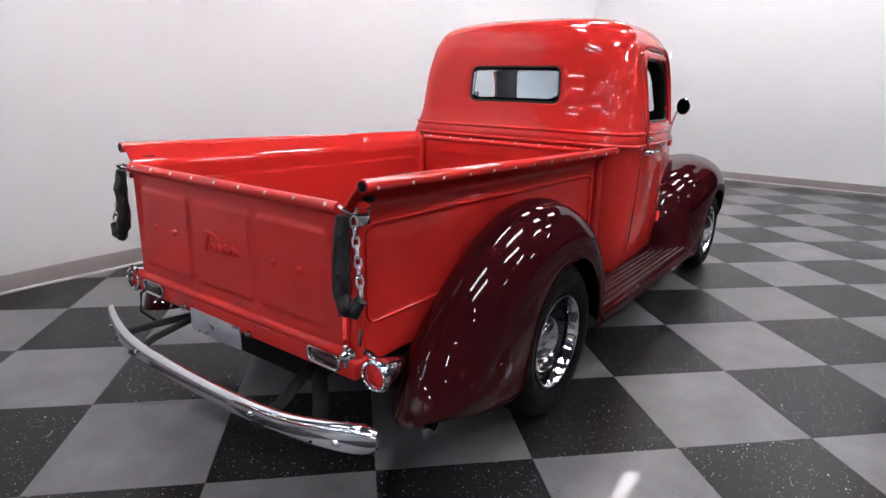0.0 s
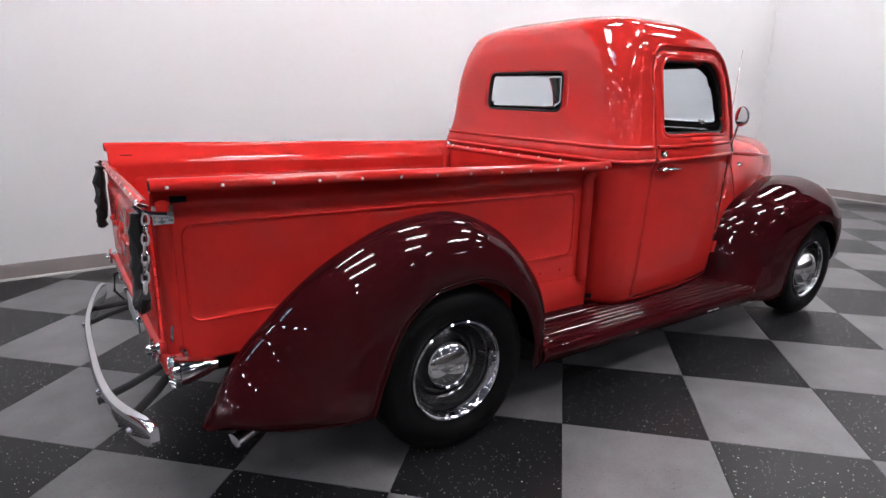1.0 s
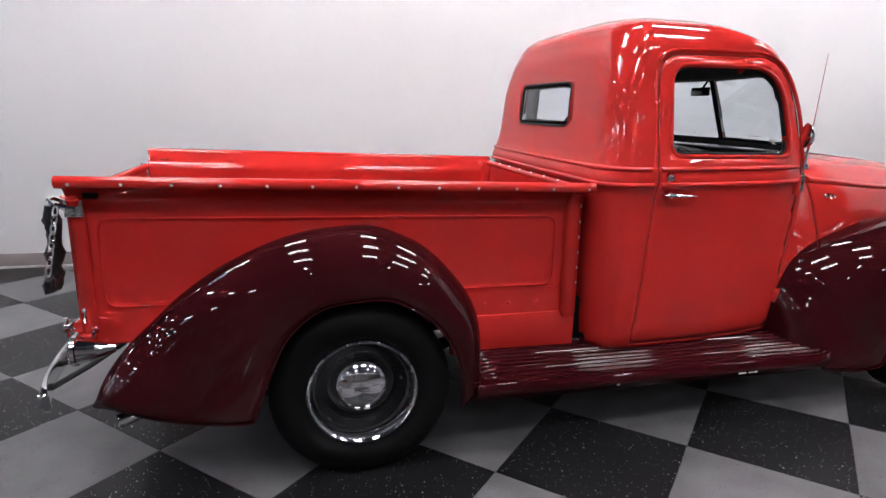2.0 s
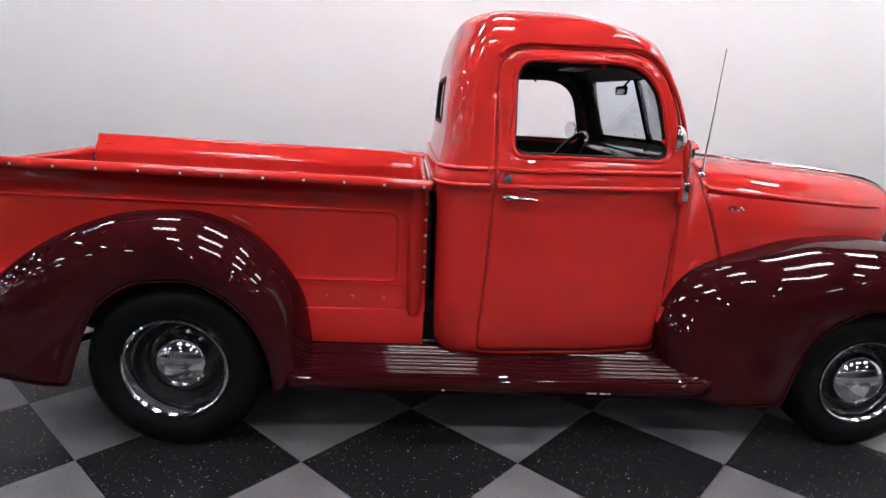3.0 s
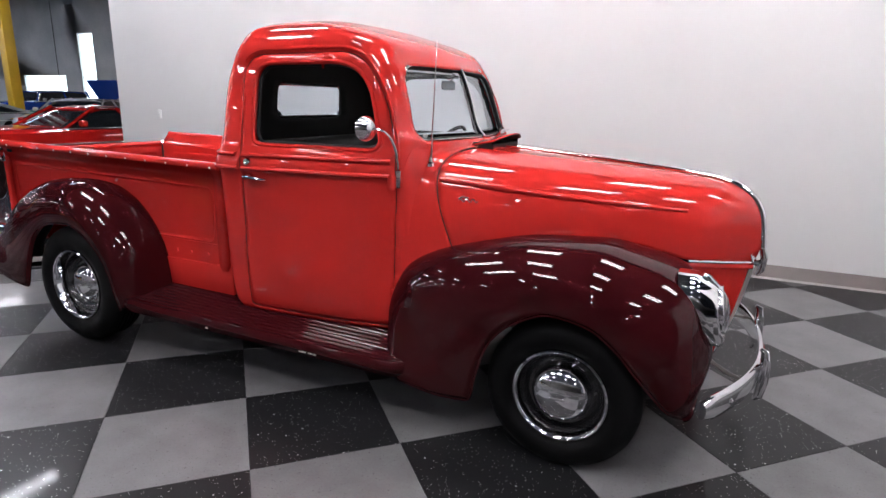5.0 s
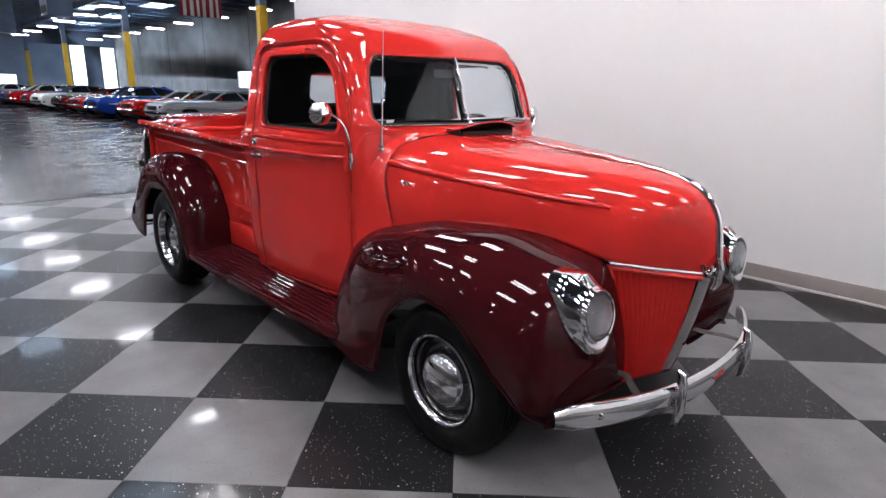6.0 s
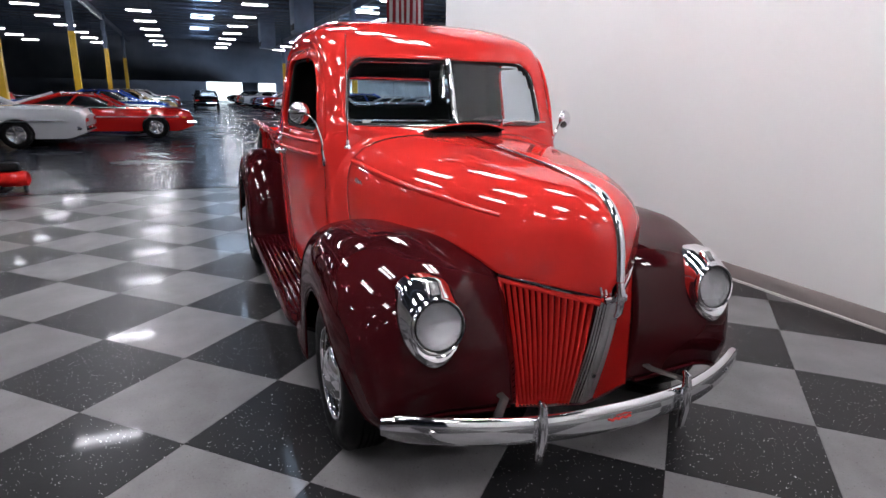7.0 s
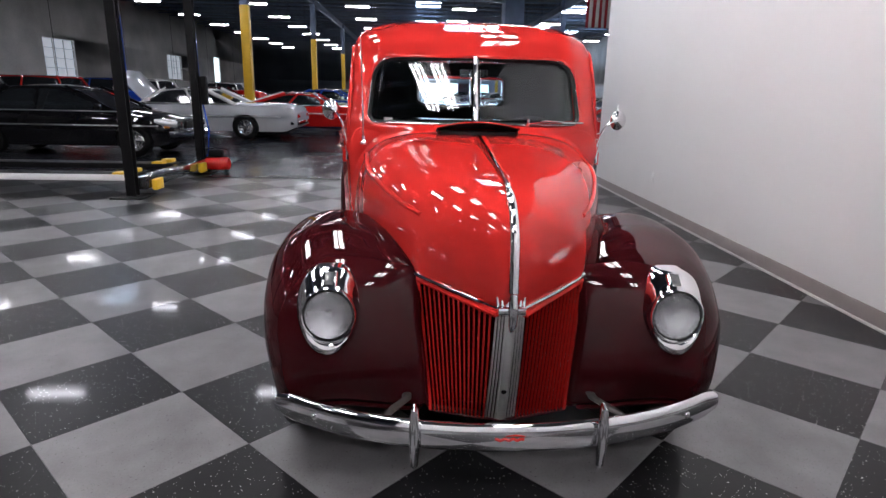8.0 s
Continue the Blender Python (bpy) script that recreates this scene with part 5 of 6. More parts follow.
# tail lamps
for side in (-1, 1):
    y = side * 0.725
    lamp = empty("tail_lamp")
    lamp.parent = truck
    back = Matrix.Translation((-0.975, y, 0.527)) @ Matrix.Rotation(-math.pi / 2, 4, "Y")
    part("bucket", lathe([(0.0, -0.13), (0.015, -0.125), (0.032, -0.08), (0.044, -0.03), (0.049, -0.008), (0.055, -0.004), (0.056, 0.008), (0.050, 0.014), (0.042, 0.015), (0.039, 0.008)], back, 32), CHROME, lamp)
    for k in range(20):
        a = 2 * math.pi * k / 20
        part("bezel_bead", lathe([(0, 0.006), (0.004, 0.004), (0.006, 0.0), (0.005, -0.004)], back @ Matrix.Translation((0.0465 * math.cos(a), 0.0465 * math.sin(a), 0.013)), 8), CHROME, lamp)
    part("lens", lathe([(0, 0.010), (0.008, 0.012), (0.010, 0.018), (0.022, 0.017), (0.034, 0.012), (0.040, 0.006)], back, 32), RED_LENS, lamp, "red glass lens")
    part("bracket", tube([(-0.93, y, 0.53), (-0.93, side * 0.66, 0.56), (-0.95, side * 0.62, 0.58)], 0.012, 8), CHROME, lamp)
    mark = empty("marker_lamp")
    mark.parent = truck
    oval = round_poly([(-0.072, -0.027, 0.026), (0.072, -0.027, 0.026), (0.072, 0.027, 0.026), (-0.072, 0.027, 0.026)])
    part("bezel", tube([(BX0 - 0.019, side * 0.52 + a, 0.535 + b) for a, b in oval], 0.0055, 8, closed=True, up=(1, 0, 0)), CHROME, mark, "thin chrome rim")
    rows = [[Vector((BX0 - 0.012 - d, side * 0.52 + a * g, 0.535 + b * g)) for a, b in oval] for g, d in ((0.0, 0.013), (0.5, 0.012), (0.85, 0.008), (0.98, 0.0))]
    part("lens", orient(from_grid(rows, closed_v=True), (BX0, side * 0.52, 0.535)), DARK_LENS, mark, "smoked dark lens")
    part("hinge_knob", join(lathe([(0, 0.03), (0.012, 0.028), (0.02, 0.012), (0.014, 0.0), (0.02, -0.01)], Matrix.Translation((BX0 - 0.03, side * 0.645, 0.585)) @ Matrix.Rotation(-math.pi / 2, 4, "Y"), 16),
                            tube([(BX0 - 0.04, side * 0.645, 0.55), (BX0 - 0.04, side * 0.645, 0.62)], 0.007, 8)), CHROME, truck, "chrome tailgate hinge bolt")
plate = part("plate_bracket", block((BX0 - 0.02, -0.07, 0.425), (BX0 - 0.012, 0.25, 0.515), 0.003, m=Matrix.Identity(4)), PLATE, truck, "bare brushed plate bracket")
for y in (-0.12, 0.30):
    part("plate_bolt", lathe([(0, 0.012), (0.010, 0.010), (0.015, 0.0), (0.015, -0.01)], Matrix.Translation((BX0 - 0.016, y, 0.505)) @ Matrix.Rotation(-math.pi / 2, 4, "Y"), 14), CHROME, truck)

# ---- small fittings of the truck ----
for side in (-1, 1):
    if side < 0:
        head, foot = Vector((1.94, -0.768, 1.292)), Vector((2.035, -0.668, 1.07))
    else:
        head, foot = Vector((1.935, 0.815, 1.262)), Vector((2.035, 0.668, 1.07))
    mirror = empty("side_mirror")
    mirror.parent = truck
    mid = foot.lerp(head, 0.55) + Vector((0.035, -side * 0.012, 0.03))
    arm = []
    for t in np.linspace(0, 1, 16):
        a, b, c = foot + Vector((0, 0, 0.03)), Vector((foot.x + 0.005, foot.y + side * 0.02, head.z + 0.01)), head + Vector((0.02, 0, 0))
        arm.append((1 - t) ** 2 * a + 2 * t * (1 - t) * b + t * t * c)
    part("arm", tube(arm, 0.0055, 8), CHROME, mirror, "curved chrome arm")
    part("clamp", block(foot + Vector((-0.014, -0.010, -0.035)), foot + Vector((0.014, 0.010, 0.045)), 0.005), CHROME, mirror)
    face = Matrix.Translation(head) @ Matrix.Rotation(radians(-24 if side < 0 else 24), 4, "Z") @ Matrix.Rotation(radians(90), 4, "Y")
    part("housing", lathe([(0, 0.024), (0.012, 0.0235), (0.032, 0.017), (0.046, 0.006), (0.052, -0.005), (0.054, -0.010), (0.051, -0.013)], face, 32), CHROME, mirror, "round chrome mirror back")
    part("mirror_glass", lathe([(0, -0.0105), (0.051, -0.0105), (0.051, -0.0125), (0, -0.0125)], face, 32), CHROME, mirror, "round mirror glass")

aerial = part("aerial", tube([(2.143, -0.572, 1.145), (2.145, -0.572, 1.165), (2.148, -0.573, 1.22), (2.158, -0.575, 1.40), (2.170, -0.578, 1.655)], [0.007, 0.0065, 0.004, 0.0026, 0.0019], 8, up=(1, 0, 0)), CHROME, truck, "thin whip aerial")
part("base", lathe([(0.0, 0.04), (0.008, 0.036), (0.010, 0.015), (0.018, 0.008), (0.02, -0.004)], Matrix.Translation((2.143, -0.572, 1.135)), 16), CHROME, aerial)


def vent(u, v):
    y = -0.205 + 0.41 * u
    arch = 1 - (y / 0.205) ** 2
    x = 2.165 + (0.135 + 0.035 * arch) * v
    z = 1.205 + 0.016 * arch + (0.026 + 0.014 * arch) * v
    return Vector((x, y, z))


flap = shell(part("cowl_vent", surface(vent, 24, 10, (2.25, 0, 1.0)), [RED, TRIM_BLACK], truck, "opened red cowl vent flap, dark beneath"), 0.006, 1)
# solid black block and cheeks put the recess's shade into colour
part("vent_shade", block((2.19, -0.185, 1.165), (2.29, 0.185, 1.212), 0.008), TRIM_BLACK, flap, "black block for the shade in the vent opening")
for side in (-1, 1):
    part("cheek", block((2.185, side * 0.196 - 0.002, 1.17), (2.285, side * 0.196 + 0.002, 1.222), 0.001), TRIM_BLACK, flap)
wiper = part("wiper", tube([(2.150, 0.27, 1.248), (2.142, 0.36, 1.262), (2.125, 0.46, 1.258)], [0.006, 0.005, 0.003], 8), CHROME, truck, "chrome wiper arm")
part("blade", tube([(2.130, 0.30, 1.247), (2.118, 0.42, 1.250), (2.095, 0.57, 1.252)], 0.005, 8), DULL_CHROME, wiper, "bright wiper blade")
part("pivot", tube([(2.125, 0.27, 1.225), (2.15, 0.27, 1.245), (2.155, 0.27, 1.272)], [0.010, 0.009, 0.006], 10, up=(0, 1, 0)), CHROME, wiper)
part("sticker", block((2.052, -0.472, 1.247), (2.054, -0.428, 1.262), 0.0005), BEADS, truck, "small pale windscreen sticker")

# inside the cab
seat = empty("bench_seat")
seat.parent = truck
part("backrest", block((1.08, -0.60, 0.72), (1.24, 0.60, 1.20), 0.05, 4, m=Matrix.Translation((1.16, 0, 0.9)) @ Matrix.Rotation(radians(-8), 4, "Y") @ Matrix.Translation((-1.16, 0, -0.9))), VINYL, seat, "black vinyl backrest")
part("cushion", block((1.12, -0.60, 0.60), (1.62, 0.60, 0.76), 0.05, 4), VINYL, seat)
part("dashboard", block((1.93, -0.55, 0.93), (2.09, 0.55, 1.215), 0.045, 4), BLACK_PAINT, truck, "glossy dark dashboard")
wheel_m = Matrix.Translation((1.755, 0.33, 1.105)) @ Matrix.Rotation(radians(-52), 4, "Y")
steer = part("steering_wheel", tube([wheel_m @ Vector((0.205 * math.cos(a), 0.205 * math.sin(a), 0)) for a in np.linspace(0, 2 * math.pi, 48, endpoint=False)], 0.011, 8, closed=True, up=(0.6, 0, 0.8)), BLACK_PAINT, truck, "black steering wheel")
for k in range(3):
    a = math.pi / 2 + k * 2 * math.pi / 3
    part("spoke", tube([wheel_m @ Vector((0, 0, -0.02)), wheel_m @ Vector((0.2 * math.cos(a), 0.2 * math.sin(a), 0))], 0.007, 8), BLACK_PAINT, steer)
part("column", tube([wheel_m @ Vector((0, 0, 0.01)), wheel_m @ Vector((0, 0, -0.55))], 0.02, 10), BLACK_PAINT, steer)
inside = part("inside_mirror", block((1.945, -0.075, 1.470), (1.960, 0.075, 1.515), 0.008, 3), BLACK_PAINT, truck, "black inside mirror")
part("stalk", tube([(1.958, 0, 1.505), (1.990, 0, 1.545)], 0.006, 8), BLACK_PAINT, inside)
for side in (-1, 1):
    part("sun_visor", block((1.72, side * 0.26 - 0.17, 1.60), (1.85, side * 0.26 + 0.17, 1.615), 0.006), VINYL, truck)


# tailgate chains in black sleeves
def link_ring(m, long=0.019, wide=0.010, r=0.0032):
    return tube([m @ Vector((wide * math.cos(a), 0, long * math.sin(a))) for a in np.linspace(0, 2 * math.pi, 14, endpoint=False)], r, 6, closed=True, up=(0.2, 1, 0.3))


for side in (-1, 1):
    chain = empty("tailgate_chain")
    chain.parent = truck
    s = side
    sleeve = [(-1.022, s * 0.640, 1.025), (-1.030, s * 0.643, 0.95), (-1.032, s * 0.640, 0.86), (-1.036, s * 0.645, 0.79), (-1.042, s * 0.668, 0.748), (-1.042, s * 0.70, 0.752), (-1.036, s * 0.722, 0.79)]
    bm = tube(sleeve, [0.022, 0.028, 0.030, 0.029, 0.028, 0.025, 0.020], 14, squash=0.8, up=(1, 0, 0))
    bmesh.ops.subdivide_edges(bm, edges=bm.edges[:], cuts=2, use_grid_fill=True)
    for v in bm.verts:
        v.co += Vector((1, 0.6, 0)) * (0.011 * noise.noise(v.co * 34) + 0.007 * noise.noise(v.co * 75))
    part("sleeve", bm, VINYL, chain, "black vinyl chain sleeve")
    top, low = Vector((-1.005, s * 0.668, 1.015)), Vector((-1.034, s * 0.724, 0.795))
    for k in range(8):
        p = top.lerp(low, (k + 0.3) / 8)
        m = Matrix.Translation(p) @ (low - top).to_track_quat("Z", "Y").to_matrix().to_4x4() @ Matrix.Rotation(radians(90 * (k % 2)), 4, "Z")
        part("chain_link", link_ring(m), STEEL, chain, "" if k else "steel chain link")
    part("hook", tube([(-0.99, s * 0.62, 1.035), (-1.02, s * 0.63, 1.048), (-1.03, s * 0.65, 1.045), (-1.01, s * 0.668, 1.028)], 0.007, 8), CHROME, chain)
    part("corner_bracket", join(block((-0.985, s * 0.655 - 0.003, 0.985), (-0.925, s * 0.655 + 0.003, 1.045), 0.002),
                                tube([(-1.01, s * 0.655, 1.03), (-0.985, s * 0.657, 1.02), (-0.945, s * 0.66, 1.015)], [0.006, 0.010, 0.012], 8)), CHROME, chain, "chrome chain bracket")
    part("latch_pin", tube([(-0.965, s * 0.632, 0.60), (-0.965, s * 0.645, 0.60), (-0.962, s * 0.648, 0.655)], 0.006, 8), CHROME, truck)
part("wiring", tube([(-0.99, 0.56, 0.53), (-1.02, 0.60, 0.50), (-1.03, 0.60, 0.42), (-0.98, 0.55, 0.36), (-0.85, 0.45, 0.38)], 0.006, 8), TRIM_BLACK, truck, "loose black cable")

# ---- cars in the hall ----
def paint(name, color):
    return material(name, color, 0.5, vary=0.05, scale=2, coat=1.0, coat_rough=0.02, spec=0.0)


CAR_PAINTS = {
    "red": paint("car_red", (0.42, 0.012, 0.01)), "silver": paint("car_silver", (0.36, 0.37, 0.39)), "black": paint("car_black", (0.006, 0.006, 0.007)),
    "white": paint("car_white", (0.66, 0.66, 0.64)), "blue": paint("car_blue", (0.012, 0.05, 0.30)), "gold": paint("car_gold", (0.30, 0.22, 0.11)),
    "maroon": paint("car_maroon", (0.10, 0.008, 0.012)), "teal": paint("car_teal", (0.03, 0.14, 0.15)), "orange": paint("car_orange", (0.45, 0.10, 0.012)),
    "grey": paint("car_grey", (0.09, 0.095, 0.10)),
}
DARK_GLASS = material("car_glass", (0.010, 0.012, 0.014), 0.06, vary=0.1, scale=4, coat=0.5)
CLEAR_LAMP = material("car_headlamp", (0.55, 0.56, 0.58), 0.15, metal=0.5, vary=0.1, scale=20, coat=1.0)
AMBER = material("amber_lens", (0.55, 0.16, 0.02), 0.2, vary=0.1, scale=40, coat=1.0)


def car_body(length, width, hood, belt, deck, nose, tail, arches):
    """Skin of a saloon body with its wheel arches cut out."""
    us = np.linspace(0, 1, 61)
    verts, faces, n = [], [], 25
    for u in us:
        x = -length / 2 + length * u
        w = width / 2 * float(pchip((0, 0.02, 0.12, 0.5, 0.86, 0.98, 1), (tail, tail + 0.06, 0.97, 1.0, 0.97, nose + 0.06, nose), u))
        top = float(pchip((0, 0.02, 0.10, 0.28, 0.36, 0.62, 0.70, 0.92, 0.98, 1), (deck - 0.22, deck - 0.06, deck, belt, belt, belt, belt - 0.01, hood, hood - 0.07, hood - 0.2), u))
        low = float(pchip((0, 0.08, 0.9, 1), (0.36, 0.22, 0.22, 0.36), u))
        for j in range(n):
            v = 2 * j / (n - 1) - 1
            s, a = (1 if v >= 0 else -1), abs(v)
            if a > 0.5:
                t = (a - 0.5) / 0.5
                z = top - 0.05 + (low - top + 0.05) * t
                y = w * (0.955 + 0.045 * math.sin(math.pi * min(1, t * 1.25)) - 0.05 * t * t)
            else:
                t = a / 0.5
                y = w * 0.955 * t
                z = top + 0.03 * (1 - t * t) - 0.05 * t**8
            verts.append(Vector((x, s * y, z)))
    for i in range(len(us) - 1):
        for j in range(n - 1):
            a = i * n + j
            faces.append((a, a + 1, a + n + 1, a + n))
    faces.append(tuple(range(n)))
    faces.append(tuple(60 * n + j for j in range(n)))
    for cx in arches:
        ring = [(cx + 0.36 * math.cos(k), 0.33 + 0.36 * math.sin(k)) for k in np.linspace(0, 2 * math.pi, 28, endpoint=False)]
        for s in (-1, 1):
            _, faces, _ = carve(verts, faces, ring, (0, 2), lambda c, s=s: s * c.y > width * 0.36)
    return orient(from_faces(verts, faces), (0, 0, 0.4))


def cabin(x0, x1, t0, t1, half, top_half, belt, roof, inset=0.0):
    """Glasshouse between belt and roof."""
    rows = []
    for k in range(6):
        t = k / 5
        z = belt - 0.03 + (roof - 0.05 - belt + 0.03) * t
        a, b = x0 + (t0 - x0) * t + inset, x1 + (t1 - x1) * t - inset
        h = half + (top_half - half) * t - inset
        rows.append([Vector((p[0], p[1], z)) for p in round_poly([(a, -h, 0.18), (b, -h, 0.18), (b, h, 0.18), (a, h, 0.18)], 4)][::1])
    n = min(len(r) for r in rows)
    rows = [[r[int(i * len(r) / n)] for i in range(n)] for r in rows]
    bm = from_grid(rows, closed_v=True)
    bm.verts.ensure_lookup_table()
    bm.faces.new([bm.verts[5 * n + i] for i in range(n)])
    bmesh.ops.recalc_face_normals(bm, faces=bm.faces[:])
    return bm


def car(name, label, color, roof_color, at, turn, length=4.8, width=1.86, hood=0.86, belt=0.92, deck=0.90, roof=1.32, x0=-1.75, x1=0.75, t0=-0.95, t1=0.15, nose=0.86, tail=0.88, wheels=(-1.38, 1.42)):
    """A parked car; it looks along its own x."""
    base = empty(name, (*at, 0), label=label, category="car", group="parked cars")
    base.rotation_euler = (0, 0, radians(turn))
    body = part("body", car_body(length, width, hood, belt, deck, nose, tail, wheels), CAR_PAINTS[color], base)
    half, top_half = width / 2 - 0.09, width / 2 - 0.26
    part("glasshouse", cabin(x0, x1, t0, t1, half, top_half, belt, roof), DARK_GLASS, base, "dark window glass")
    crown = lambda u, v: Vector((t0 - 0.06 + (t1 - t0 + 0.13) * u, (top_half + 0.02) * (2 * v - 1), roof - 0.055 * abs(2 * u - 1) ** 2.4 - 0.045 * abs(2 * v - 1) ** 3))
    shell(part("roof", surface(crown, 16, 14, (0, 0, 0)), CAR_PAINTS[roof_color], base), 0.03)
    for s in (-1, 1):
        for xa, xb, r in ((x1, t1, 0.03), (x0, t0, 0.055), ((x0 + x1) / 2 - 0.1, (t0 + t1) / 2, 0.03)):
            part("pillar", tube([(xa, s * half, belt - 0.02), (xb, s * (top_half + 0.005), roof - 0.03)], r, 6), CAR_PAINTS[roof_color], base)
        trim = [(x0, s * (half + 0.004), belt), (t0, s * (top_half + 0.022), roof - 0.045), ((t0 + t1) / 2, s * (top_half + 0.026), roof - 0.035), (t1, s * (top_half + 0.022), roof - 0.045), (x1, s * (half + 0.004), belt)]
        bow = [tuple(float(pchip((0, 0.3, 0.5, 0.7, 1), [p[i] for p in trim], k)) for i in range(3)) for k in np.linspace(0, 1, 17)]
        part("window_trim", tube(bow, 0.012, 6), CHROME, base)
        # satin bar put in for the lamps' reflection along the belt crease
        part("belt_glint", tube([(x0 - 0.1, s * (half + 0.03), belt - 0.015), (0, s * (half + 0.045), belt - 0.012), (x1 + 0.1, s * (half + 0.03), belt - 0.015)], 0.010, 6), SATIN, base)
        part("door_mirror", block((x1 - 0.32, s * (width / 2 + 0.06) - 0.06, belt + 0.02), (x1 - 0.20, s * (width / 2 + 0.06) + 0.06, belt + 0.13), 0.03, 2), CAR_PAINTS[roof_color], base)
        # moulding in bright satin, also for the lamps' reflection along the side
        part("moulding_glint", tube([(-length * 0.42, s * (width / 2 + 0.002), 0.62), (length * 0.42, s * (width / 2 + 0.002), 0.62)], 0.012, 6), SATIN, base)
        part("headlamp", lathe([(0, 0.02), (0.06, 0.014), (0.085, -0.01), (0.085, -0.04)], Matrix.Translation((length / 2 - 0.02, s * width * 0.36, 0.64)) @ Matrix.Rotation(math.pi / 2, 4, "Y"), 16), DULL_CHROME, base)
        part("tail_lamp", block((-length / 2 - 0.02, s * width * 0.33 - 0.14, 0.60), (-length / 2 + 0.03, s * width * 0.33 + 0.14, 0.69), 0.01), RED_LENS, base)
        part("side_marker", block((length * 0.44, s * width / 2 * 0.93 - 0.02, 0.58), (length * 0.44 + 0.10, s * width / 2 * 0.93 + 0.02, 0.62), 0.004), AMBER, base)
        for cx in wheels:
            w = empty("wheel", (cx, s * (width / 2 - 0.12), 0.325))
            w.parent = base
            m = Matrix.Rotation(-s * math.pi / 2, 4, "X")
            part("tyre", lathe([(0.2, 0.085), (0.24, 0.105), (0.29, 0.10), (0.32, 0.075), (0.325, 0.0), (0.32, -0.09), (0.2, -0.10)], m, 32), RUBBER, w)
            part("rim", lathe([(0.205, 0.09), (0.195, 0.10), (0.17, 0.06), (0.10, 0.03), (0.07, 0.07), (0.0, 0.075)], m, 28), DULL_CHROME, w)
            for k in range(5):
                a = 2 * math.pi * k / 5
                part("spoke", tube([m @ Vector((0.04 * math.cos(a), 0.04 * math.sin(a), 0.07)), m @ Vector((0.185 * math.cos(a), 0.185 * math.sin(a), 0.085))], 0.022, 6), DULL_CHROME, w)
    for x in (-length / 2 - 0.03, length / 2 + 0.03):
        sx = 1 if x > 0 else -1
        part("bumper", tube([(x - sx * 0.22, -width * 0.47, 0.46), (x - sx * 0.03, -width * 0.40, 0.46), (x, 0, 0.46), (x - sx * 0.03, width * 0.40, 0.46), (x - sx * 0.22, width * 0.47, 0.46)], 0.055, 8), CHROME, base)
    part("grille", block((length / 2 - 0.03, -width * 0.24, 0.55), (length / 2 + 0.008, width * 0.24, 0.70), 0.01), BLACK_STEEL, base)
    part("underbody", block((-length * 0.44, -width * 0.36, 0.2), (length * 0.44, width * 0.36, 0.5), 0.02), BLACK_STEEL, base)
    return base


def repaint(ob, body, roof):
    for o in ob.children:
        kind = o.name.split(".")[0]
        if kind in ("body", "roof", "pillar"):
            o.material_slots[0].link = "OBJECT"
            o.material_slots[0].material = CAR_PAINTS[body if kind == "body" else roof]


pony = car("parked_car", "red fastback muscle car with chrome wheels", "red", "red", (-14.95, -3.6), 90, 4.85, hood=0.84, belt=0.88, deck=0.86, roof=1.25, x0=-1.95, x1=0.6, t0=-0.85, t1=-0.05)
saloon = car("parked_car", "long silver hardtop coupe with its hood propped open", "silver", "white", (-12.3, -6.2), -90, 5.3, 1.98, hood=0.90, belt=0.95, deck=0.95, roof=1.36, x0=-1.0, x1=1.5, t0=-0.15, t1=0.85, nose=0.93, tail=0.93, wheels=(-1.25, 1.65))
modern = car("parked_car", "glossy black four-door saloon", "black", "black", (-7.6, -7.25), 90, 4.6, 1.8, hood=0.73, belt=0.90, deck=0.95, roof=1.37, x0=-1.75, x1=1.12, t0=-0.95, t1=0.15, nose=0.70, tail=0.80)
for side in (-1, 1):
    eye = [(2.24 - 0.42 * k, side * (0.50 + 0.30 * k ** 0.6), 0.62 + 0.10 * k) for k in np.linspace(0, 1, 9)]
    part("wrap_headlamp", tube(eye, [0.03 + 0.055 * math.sin(math.pi * k ** 0.7) for k in np.linspace(0.04, 0.97, 9)], 12), CLEAR_LAMP, modern, "pale teardrop headlamp")
truck_like = car("parked_car", "tall maroon utility vehicle with white roof", "maroon", "white", (-24.0, -12.5), 80, 4.3, 1.85, hood=1.12, belt=1.18, deck=1.15, roof=1.66, x0=-2.0, x1=0.7, t0=-1.9, t1=0.45, nose=0.92, tail=0.96, wheels=(-1.25, 1.3))

